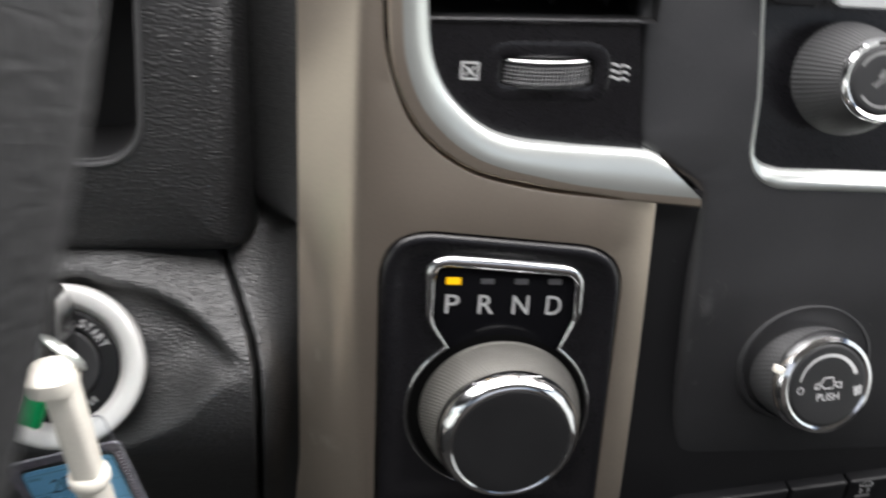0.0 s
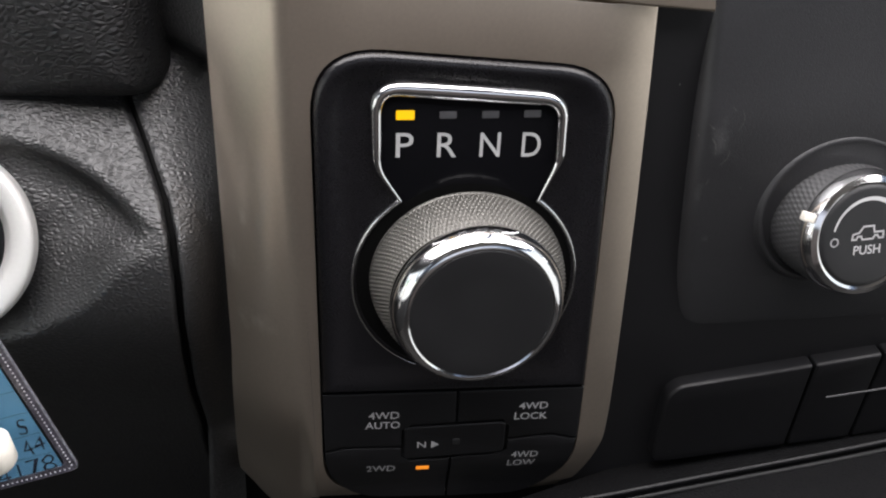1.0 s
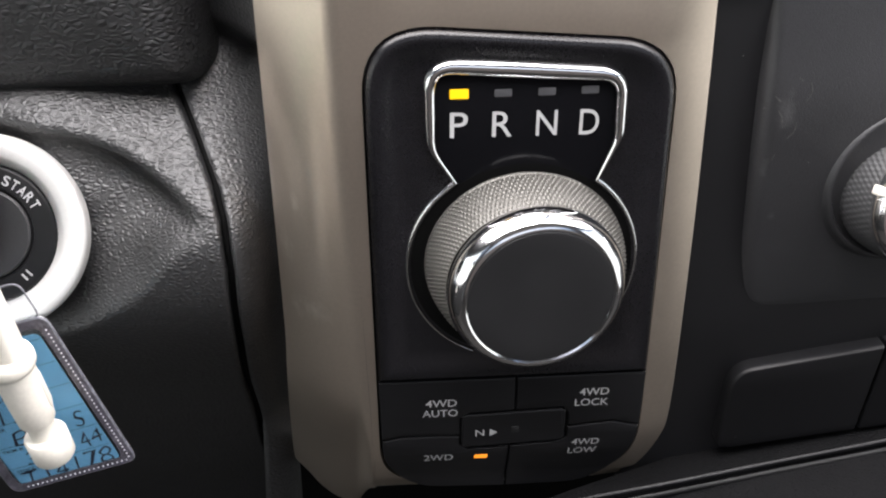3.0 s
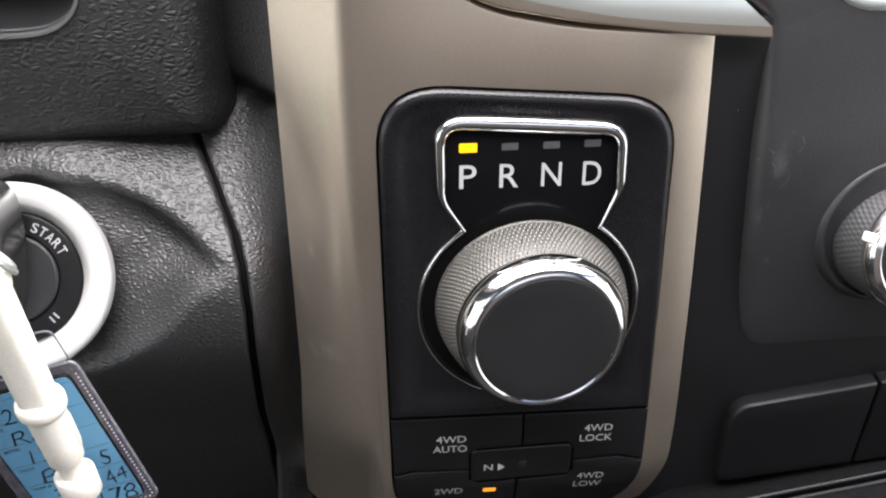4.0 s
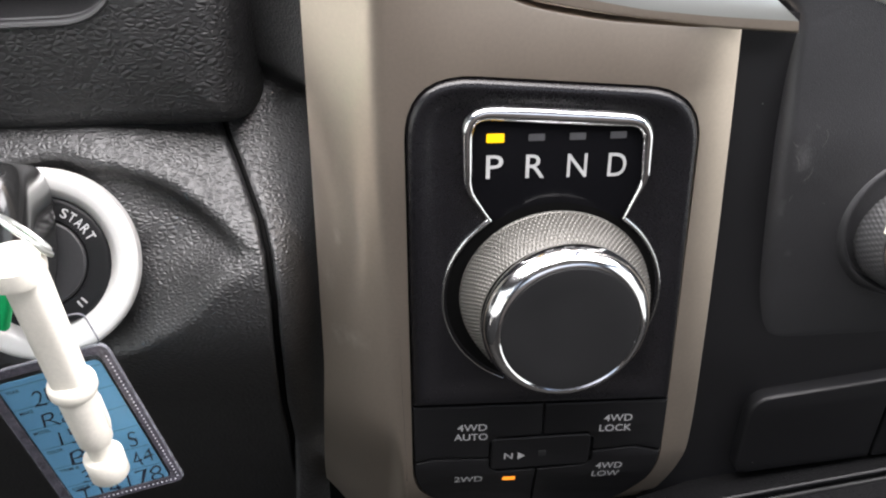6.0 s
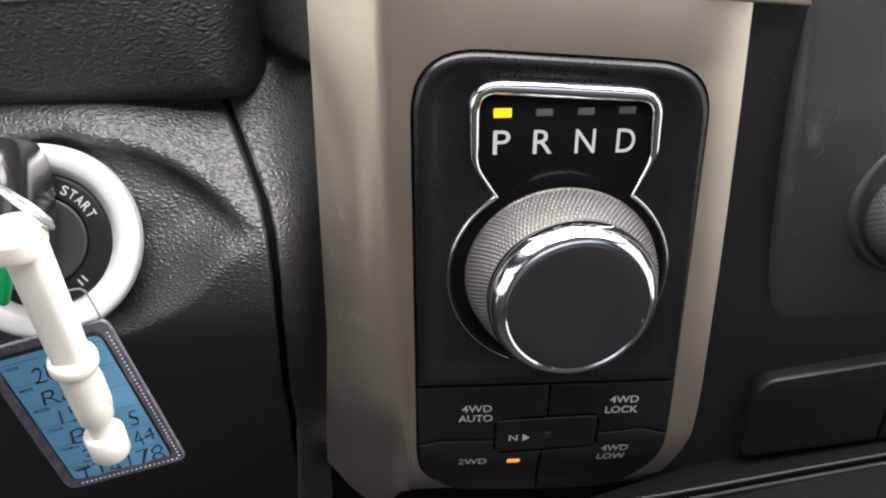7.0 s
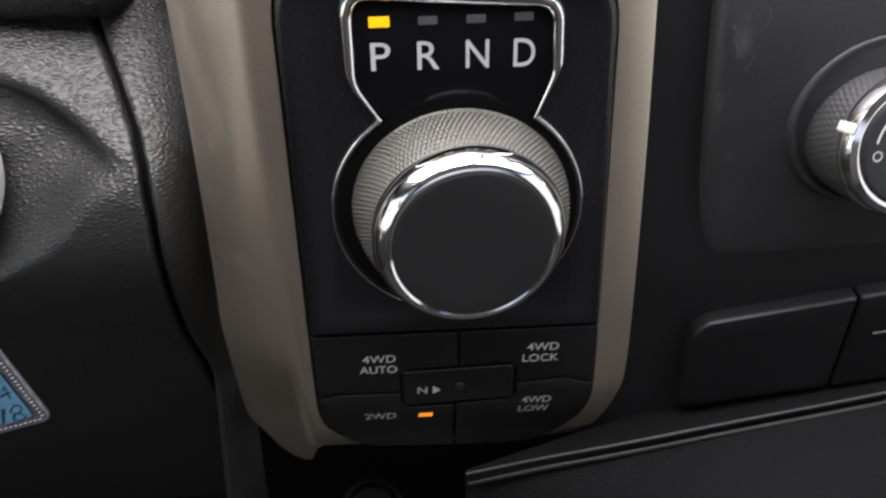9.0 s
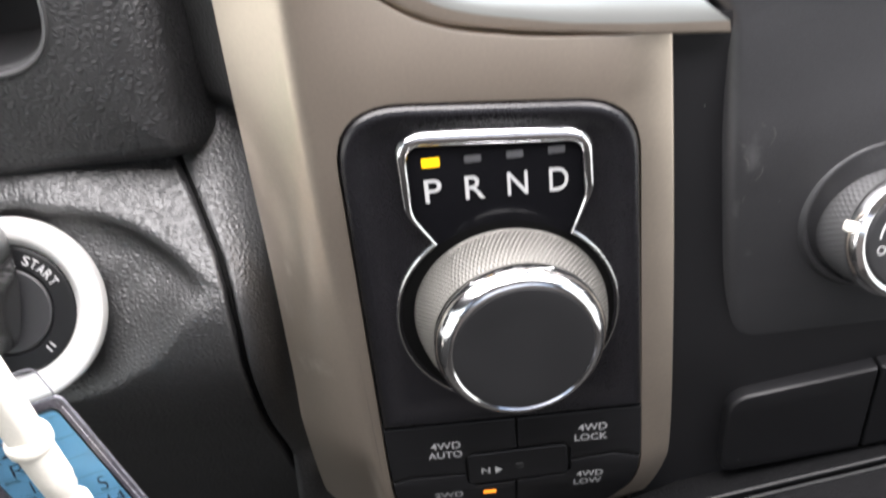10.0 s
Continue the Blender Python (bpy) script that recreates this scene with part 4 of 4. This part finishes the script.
# outline of the dish scooped round the ignition, a teardrop that points at the centre stack
DISH = [Vector(q) for q in spline([(-166, 24.5), (-151.5, 23), (-136, 20), (-122, 14.6), (-108, 5.8), (-100, -1.2), (-93.5, -6.2), (-100, -8.6), (-106.5, -13.6), (-117, -25),
                                   (-130, -34), (-146, -42.4), (-170, -46), (-200, -38), (-214, -10), (-196, 17)], 5, closed=True)]
DISH_A = np.array([tuple(q) for q in DISH])
DISH_B = np.roll(DISH_A, -1, axis=0)


def dish_depth(x, z):
    """How far inside the dish's outline a place lies, turned into the scoop's depth."""
    p = np.array((x, z))
    d = DISH_B - DISH_A
    s = np.clip(((p - DISH_A) * d).sum(1) / (d * d).sum(1), 0, 1)
    near = math.sqrt(float((((DISH_A + d * s[:, None]) - p) ** 2).sum(1).min()))
    cross = (DISH_A[:, 1] > z) != (DISH_B[:, 1] > z)
    at = DISH_A[:, 0] + (z - DISH_A[:, 1]) / np.where(cross, d[:, 1], 1) * d[:, 0]
    inside = int((cross & (x < at)).sum()) % 2
    if not inside:
        return 0.0
    # steep under the upper rim, a long ramp up from the lower one
    up = float(np.interp(x, [-166, -151.5, -136, -122, -108, -100, -93.5], [24.5, 23, 20, 14.6, 5.8, -1.2, -6.2])) - z
    low = z - float(np.interp(x, [-200, -170, -146, -130, -117, -106.5, -100, -93.5], [-38, -46, -42.4, -34, -25, -13.6, -8.6, -6.2]))
    spread = 4.6 + 7.0 * ease(-0.5, 0.5, (up - low) / (abs(up) + abs(low) + 1))
    return 19.0 * (1 - math.exp(-near * near / (near + 3.0) / spread))


def knee_y(x, z):
    y = sum(base_y(z + d) for d in (-4, -2, 0, 2, 4)) / 5
    y -= 13 * ease(-100, -155, x) * ease(-14, 16, z)
    soft = sum(dish_depth(x + a, z + b) for a, b in ((0, 0), (2.4, 0), (-2.4, 0), (0, 2.4), (0, -2.4), (1.5, 1.5), (-1.5, -1.5))) / 7
    return y + soft


def gap_x(z):
    return float(np.interp(z, [-200, -87, -57, -45, -20, -5, 3.6, 9.5, 16, 24, 40, 60], [-99, -93, -90.6, -90, -89.4, -90.5, -93, -96.2, -100, -105, -114, -124]))


def build_knee():
    knee = thing("knee_panel", "grained charcoal knee panel dished round the ignition", "dash panel", (-160, 30, -40))
    rows = []
    zs = [52 - 1.0 * k for k in range(128)] + [-76.5 - 8 * k for k in range(1, 40)]
    for z in zs:
        gx = gap_x(z) - 1.3
        row = [(gx, knee_y(gx, z) + 12, z), (gx, knee_y(gx, z) + 1.2, z), (gx - 0.5, knee_y(gx, z) + 0.3, z)]
        for k in range(140):
            x = gx - 1.2 - 300 * (k / 139) ** 1.35
            row.append((x, knee_y(x, z), z))
        rows.append(row)
    bm = bmesh.new()
    loft(bm, rows)
    part("panel", bm, LEATHER, knee, sharp=70)
    # added filler that paints the open joint's shade and stops light passing
    gap_line = [(gap_x(z), knee_y(gap_x(z), z) + 5.0, z) for z in zs[10:] if z > -200]
    part("gap_filler", tube(gap_line, 1.5, 8), SHADE_BLACK, knee, "near-black filler for the shade in the joint")
    pad = thing("side_pad", "grained charcoal pad between knee panel and bronze bezel", "dash panel", (-82, 30, 0))
    rows = []
    for z in [176 - 4 * k for k in range(31)] + [52 - 1.6 * k for k in range(80)] + [-76.5 - 8 * k for k in range(1, 40)]:
        gx = gap_x(z) + 1.3
        lead = min(knee_y(gx - 2.6, min(z, 58)), 84)
        high = ease(26, 50, z)
        back = max(44 + 0.05 * max(0, -z), lead + 24) * (1 - high) + 48 * high
        row = []
        for k in range(25):
            s = k / 24
            row.append((gx + (-74.6 - gx) * s, lead + (back - lead) * (0.2 * s + 0.8 * s ** 2.6) + 1.6 * max(0.0, 0.08 - s) / 0.08, z))
        row.insert(0, (gx, row[0][1] + 12, z))
        rows.append(row)
    bm = bmesh.new()
    loft(bm, rows)
    part("pad", bm, LEATHER, pad, sharp=70)


build_knee()


def build_hood():
    hood = thing("cluster_surround", "black grained instrument surround with a storage pocket", "dash panel", (-180, 40, 60))
    outline = rounded([(-93.2, 176), (-92.4, 25.4), (-420, 18.6), (-420, 176)], [0, 15, 0, 0], 9)
    pocket = rounded([(-131.4, 175), (-135.4, 70.4), (-330, 63.8), (-330, 175)], [0, 20, 8, 0], 9)
    bm = filled(inset(outline, 14), inset(pocket, -2.2), 54)
    loft(bm, [[(x, y, z) for x, z in inset(outline, d)] for d, y in ((-0.5, 110), (0, 85), (0.7, 77), (2.2, 70), (4.6, 63.6), (7.6, 58.8), (10.8, 55.6), (14, 54))], closed=True)
    part("body", bm, LEATHER_HOOD, hood, sharp=60)
    bm = bmesh.new()
    loft(bm, [[(x, y, z) for x, z in inset(pocket, d)] for d, y in ((0.1, 54.5), (0.4, 94))], closed=True, cap_last=True)
    # rolled pocket edge, in the colour that carries its highlight
    lip = bmesh.new()
    loft(lip, [[(x, y, z) for x, z in inset(pocket, d)] for d, y in ((-2.2, 54), (-1.4, 53.0), (-0.5, 53.2), (0, 55), (0.3, 58))], closed=True)
    part("pocket_lip", lip, LIP, hood, "charcoal pocket edge, paler for its highlight", sharp=60)
    part("pocket", bm, POCKET, hood, "smooth dark storage pocket", sharp=60)
    return hood


build_hood()
pod = thing("column_switch", "pale grey rounded switch end inside the pocket", "switch", (-180, 66, 140))
part("body", box(-230, -149, 57, 84, 108, 168, edge=11), surface("pale_grey_plastic", (0.30, 0.30, 0.30), 0.5, vary=0.06), pod, sharp=60)


def build_ignition():
    ign = thing("ignition_switch", "round ignition switch with broad pale silver ring", "ignition switch", tuple(IGN))
    a = IGN_AXIS
    part("outer_ring", turned([(30.0, -7.4), (31.6, -7.2), (32.2, -6.4), (32.3, -0.4), (31.9, 0.8), (31.0, 1.5), (29.6, 1.8), (25.8, 1.3), (25.0, 0.7), (23.2, -1.4), (22.7, -2.4), (22.5, -4)], IGN, a, 96, cap_last=False), RING_WHITE, ign, "broad pale silver ring")
    part("shroud", turned([(31.0, -40), (31.0, -6.8)], IGN, a, 64, cap_last=False), DARK, ign, "matt black shroud behind the ring")
    face = part("face", turned([(22.6, -3.2), (21.9, -2.6), (21.0, -2.5), (15.4, -2.3), (15.1, -3.2), (14.6, -3.4)], IGN, a, 96), BUTTON, ign, "dark grey switch face")
    part("barrel", turned([(14.5, -4), (14.4, -2.2), (13.8, -1.7), (6, -1.6)], IGN, a, 72), STACK, ign)
    up = (Vector((0, 0, 1)) - a * a.z).normalized()
    right = up.cross(a)
    right = -right if right.x < 0 else right
    o = IGN + a * -2.35
    m = Matrix(((right.x, up.x, a.x, o.x), (right.y, up.y, a.y, o.y), (right.z, up.z, a.z, o.z), (0, 0, 0, 1)))
    for word, mid, step in (("START", 45, 9.0), ("N", 88, 9.0)):
        for k, ch in enumerate(word):
            ang = mid - (k - (len(word) - 1) / 2) * step * (1 if mid > 0 else -1)
            turn_ = Matrix.Rotation(radians(ang), 4, "Z") @ Matrix.Translation((18.4, 0, 0)) @ Matrix.Rotation(radians(-90 if mid > 0 else 90), 4, "Z")
            part("letter_%s" % ch.lower(), lettering(ch, (0, 0), 2.2, 3.3, m @ turn_, 0.012, 0.04), INK, face)
    for ang, size in ((-46, 0.9), (-52, 0.9)):
        turn_ = Matrix.Rotation(radians(ang), 4, "Z") @ Matrix.Translation((18.4, 0, 0.05))
        bar = bmesh.new()
        bar.faces.new([bar.verts.new(m @ (turn_ @ Vector((x, y, 0)))) for x, y in ((-1.3, -size / 3), (1.3, -size / 3), (1.3, size / 3), (-1.3, size / 3))])
        part("legend_bar", bar, INK_DIM, face)
    return ign


build_ignition()


# ---- keys hanging in the ignition ----
def build_fob():
    fob = thing("key_fob", "black plastic key fob standing in the ignition", "key fob", (-158, 0, 26))
    a = IGN_AXIS
    up = (Vector((0, 0, 1)) - a * a.z).normalized()
    right = up.cross(a)
    right = -right if right.x < 0 else right
    base = IGN + Vector((0, -4, 1)) - a * 3
    rows = []
    for i in range(25):
        s = i / 24
        h = 44 * s
        grow = min(1.0, s / 0.12 + 0.5) * math.sqrt(max(0.0, 1 - max(0.0, (s - 0.62) / 0.38) ** 2.6))
        w, t = 9.4 * grow + 0.05, 23.0 * grow + 0.05
        row = []
        for k in range(40):
            ang = 2 * math.pi * k / 40
            c, sn = math.cos(ang), math.sin(ang)
            u = w * abs(c) ** 0.7 * (1 if c > 0 else -1)
            v = t * abs(sn) ** 0.75 * (1 if sn > 0 else -1)
            row.append(base + a * h + right * (u - 2.0) + up * (v + 11))
        rows.append(row)
    bm = bmesh.new()
    loft(bm, rows, closed=True, cap_last=True, cap_first=True)
    part("shell", bm, FOB, fob, sharp=60)
    seam = []
    for k in range(49):
        ang = -1.3 + 2.9 * k / 48
        seam.append(base + a * (20 + 24.3 * math.cos(ang - 0.25) * 0.98) - right * 2.0 + up * (11 + 23.2 * math.sin(ang)))
    part("seam", tube(seam, 0.35, 6), DARK, fob)
    return fob


build_fob()


def ring_wire(centre, normal, radius, wire):
    q = Vector(normal).normalized().to_track_quat("Z", "Y").to_matrix()
    return tube([Vector(centre) + q @ Vector((radius * math.cos(2 * math.pi * k / 40), radius * math.sin(2 * math.pi * k / 40), 0)) for k in range(40)], wire, 8, closed=True)


keyring = thing("key_ring", "thin bright steel split ring through the fob", "key ring", (-147, -30, 36))
part("coil", ring_wire((-142.4, -37, 41.0), (0.62, 0.5, 0.6), 7.4, 0.75), SILVER, keyring)
part("coil", ring_wire((-142.7, -37.4, 42.3), (0.6, 0.46, 0.65), 7.4, 0.75), SILVER, keyring)


def build_stick():
    """The white plastic tag stick: flat eye, tapered barrel, collar, tip with a foot."""
    st = thing("white_tag_stick", "white plastic stick hanging from the key ring", "key tag", (-142, -38, 0))
    top, end = Vector((-143.4, -42.5, 35)), Vector((-136.0, -30.6, -45.5))
    d = (end - top)
    length = d.length
    d.normalize()
    side = Vector((1, 0, 0)) - d * d.x
    side.normalize()
    depth = d.cross(side)

    def body(profile, shift=0.0):
        """Rounded-square or round sections along the stick: (along, half width, squareness)."""
        rows = []
        for h, r, sq in profile:
            row = []
            for k in range(40):
                a = 2 * math.pi * k / 40
                c, s_ = math.cos(a), math.sin(a)
                e = 2 / sq
                row.append(top + d * h + side * (shift + r * abs(c) ** e * (1 if c > 0 else -1)) + depth * (r * abs(s_) ** e * (1 if s_ > 0 else -1)))
            rows.append(row)
        bm = bmesh.new()
        loft(bm, rows, closed=True, cap_first=True, cap_last=True)
        return bm

    part("head", body([(-4.6, 4.5, 2.2), (-4.2, 6.4, 2.4), (-3.2, 7.6, 2.6), (0.6, 7.9, 2.6), (2.2, 7.6, 2.6), (2.9, 6.4, 2.6)], -1.8), WHITE, st, "rounded white head", sharp=40)
    part("barrel", body([(2.5, 5.0, 3.4), (4, 5.3, 3.4), (22, 5.1, 3.4), (40.2, 4.9, 3.2)]), WHITE, st, sharp=40)
    part("collar", body([(39.8, 4.8, 2.2), (40.2, 6.0, 2.1), (41.0, 6.7, 2), (42.2, 7.0, 2), (44.2, 6.9, 2), (45.4, 6.3, 2), (46.0, 5.0, 2)]), WHITE, st, sharp=40)
    part("tip", body([(45.8, 5.7, 2), (58, 5.4, 2), (65.4, 5.1, 2), (66.2, 4.7, 2), (66.6, 3.9, 2), (71.8, 3.8, 2), (72.0, 4.6, 2), (72.2, 5.6, 2), (72.8, 6.0, 2), (length - 1.0, 5.9, 2), (length - 0.3, 5.4, 2), (length, 4.4, 2)]), WHITE, st, sharp=40)
    fin = [top + d * h + side * 5.0 + depth * -0.6 for h in (46, 49, 59, 62)]
    part("fin", tube([fin[0], fin[1], fin[2], fin[3]], lambda q: 1.2 - 0.6 * abs(2 * q - 1) ** 3, 12), WHITE, st)
    slot = [top + d * h - side * 5.15 - depth * 0.6 for h in (9, 10.5, 13.5, 15)]
    part("slot", tube(slot, lambda q: 1.1 - 0.7 * abs(2 * q - 1) ** 4, 10), DARK, st, "dark slot in the barrel")
    return st


build_stick()


def build_card():
    card = thing("key_tag_card", "blue handwritten card in a clear vinyl sleeve", "key tag", (-140, -22, -35))
    br, tr = Vector((-117.3, -17.0, -60.7)), Vector((-132.2, -24.0, -1.0))
    along = (br - tr).normalized()
    across = Vector((-0.90, -0.02, -0.44))
    across = (across - along * across.dot(along)).normalized()
    n = along.cross(across)
    n = -n if n.y > 0 else n
    w, h = 40.0, (br - tr).length

    def at(u, v, lift=0.0):
        """u to the left along the bottom edge, v up the right edge, from the lower right corner."""
        return br + across * u - along * v + n * lift

    def sheet(u0, u1, v0, v1, r, back, front):
        line = rounded([(u0, v0), (u1, v0), (u1, v1), (u0, v1)], r, 6)
        bm = bmesh.new()
        loft(bm, [[at(u, v, back) for u, v in line], [at(u, v, front) for u, v in line]], closed=True, cap_first=True, cap_last=True)
        return bm

    part("card", sheet(4.6, w - 3.6, 2.2, h - 5.5, 2.5, -0.25, 0.05), BLUE, card, "blue paper card")
    part("sleeve", sheet(0, w, 0, h, 3, -0.75, -0.55), VINYL, card, "clear vinyl sleeve")
    part("sleeve", sheet(0, w, 0, h, 3, 0.35, 0.55), VINYL, card, "clear vinyl sleeve")
    part("tab", sheet(1.5, 17, h - 0.5, h + 12, 3, -0.3, 0.3), VINYL, card, "clear vinyl tab")
    tab = rounded([(1.5, h - 1), (17, h - 1), (17, h + 12), (1.5, h + 12)], 3, 6)
    part("tab_edge", tube([at(u, v) for u, v in tab], 0.28, 6, closed=True), WELD, card)
    for lift in (0.62, -0.82):
        ring = bmesh.new()
        loft(ring, [[at(u, v, lift) for u, v in rounded([(a, a), (w - a, a), (w - a, h - a), (a, h - a)], 3, 6)] for a in (0.5, 3.3)], closed=True)
        part("border", ring, BORDER, card, "milky welded vinyl border")
    rim = rounded([(0.6, 0.6), (w - 0.6, 0.6), (w - 0.6, h - 0.6), (0.6, h - 0.6)], 3, 6)
    part("welded_edge", tube([at(u, v) for u, v in rim], 0.6, 8, closed=True), WELD, card)
    inner = rounded([(2.9, 2.9), (w - 2.9, 2.9), (w - 2.9, h - 2.9), (2.9, h - 2.9)], 2, 6)
    part("welded_edge", tube([at(u, v) for u, v in inner], 0.3, 6, closed=True), WELD, card)
    stitches = bmesh.new()
    for u, v in [(1.8, 3 + 1.5 * k) for k in range(int((h - 6) / 1.5))] + [(3 + 1.5 * k, 1.8) for k in range(int((w - 6) / 1.5))]:
        p = at(u, v, 0.62)
        bmesh.ops.create_icosphere(stitches, subdivisions=1, radius=0.3, matrix=Matrix.Translation(p))
    part("weld_dots", stitches, WELD_LIGHT, card)
    # ruled lines, printed words and handwriting
    m = Matrix(((-across.x, -along.x, n.x, 0), (-across.y, -along.y, n.y, 0), (-across.z, -along.z, n.z, 0), (0, 0, 0, 1)))

    def on_card(u, v):
        o = at(u, v, 0.10)
        q = m.copy()
        q.translation = o
        return q

    def face(rot=0):
        return Matrix.Rotation(radians(rot), 4, "Z")

    rows = [8.4 + 8.9 * k for k in range(6)]
    for v in rows[1:] + [rows[0]]:
        bm = bmesh.new()
        bm.faces.new([bm.verts.new(at(*q, 0.09)) for q in ((5.0, v + 1.4), (w - 4.0, v + 1.4), (w - 4.0, v + 1.55), (5.0, v + 1.55))])
        part("ruled_line", bm, PEN, card)
    for word, v in zip(("STOCK #", "TRIM #", "COLOR", "MODEL", "MAKE", "YEAR"), rows):
        wide = 1.05 * len(word)
        part("printed_word", lettering(word, (0, 0), wide, 1.3, on_card(w - 5.0 - wide / 2, v - 0.2), 0.012, 0.02), PEN, card)
    for word, u, v, wide, high, slant in (("T14178", 20.4, 5.0, 27.0, 6.2, 4), ("35", 26.0, 12.6, 7.0, 5.0, 4), ("44", 9.0, 14.2, 6.6, 5.2, 8), ("Bl", 25.6, 21.4, 7.4, 5.2, 4), ("S", 8.6, 22.6, 3.0, 5.0, 0),
                                          ("15", 25.6, 30.4, 6.0, 5.2, 4), ("Ra", 25.4, 39.2, 9.0, 5.2, 3), ("20", 25.0, 48.2, 7.4, 5.4, 5)):
        pen = lettering(word, (0, 0), wide * 1.08, high * 1.12, face(), -0.012, 0.02)
        m2 = on_card(u, v) @ face(slant)
        for q in pen.verts:
            q.co.x += 0.24 * q.co.y + 0.22 * math.sin(1.7 * q.co.y + 0.8 * q.co.x)
            q.co.y += 0.35 * math.sin(0.8 * q.co.x + 0.4 * q.co.y)
            q.co = m2 @ q.co
        part("handwriting", pen, PEN, card)
    return card


build_card()


def build_green():
    tag = thing("green_tag", "green plastic key tag with a white label", "key tag", (-162, -30, 20))
    m = Matrix.Translation((-163.5, -30.5, 22.5)) @ Matrix.Rotation(radians(18), 4, "Y") @ Matrix.Rotation(radians(-14), 4, "Z")
    body = box(-13, 13, -1.6, 1.6, -9.5, 9.5, edge=1.4)
    for v in body.verts:
        v.co = m @ v.co
    part("body", body, GREEN, tag)
    lab = box(-12, 6.5, -1.75, -1.0, -4.5, 6.5, edge=0.2)
    for v in lab.verts:
        v.co = m @ v.co
    part("label", lab, WHITE, tag, "white paper label")
    return tag


build_green()
build_port()


def build_wheel():
    """The steering wheel, whose rim stands close to the eye at the start."""
    wheel = thing("steering_wheel", "charcoal leather steering wheel in front of the dash", "steering wheel", (-254.6, -261, 226))
    c = Vector((-254.6, -261, 226))
    n = Vector((0, -0.94, 0.34)).normalized()
    across, up = Vector((1, 0, 0)), n.cross(Vector((1, 0, 0)))

    def on(radius, degrees, lift=0.0):
        return c + across * radius * math.cos(radians(degrees)) + up * radius * math.sin(radians(degrees)) + n * lift

    part("rim", tube([on(176, 3 * k) for k in range(120)], 15.5, 20, closed=True), WHEEL_HIDE, wheel, sharp=60)
    part("hub", turned([(62, -40), (66, -18), (58, 4), (40, 12), (4, 14)], c - n * 20, n, 48), STACK, wheel)
    # out of view; added to hold the wheel and block low door light
    part("column_shroud", turned([(58, -300), (58, -120), (50, -70), (40, -58)], c - n * 20, n, 40), STACK, wheel)
    for ang in (195, 345, 270):
        part("spoke", tube([on(r, ang, -14) for r in (50, 100, 150, 172)], lambda s: 16 - 5 * s, 12), STACK, wheel)
    return wheel


build_wheel()
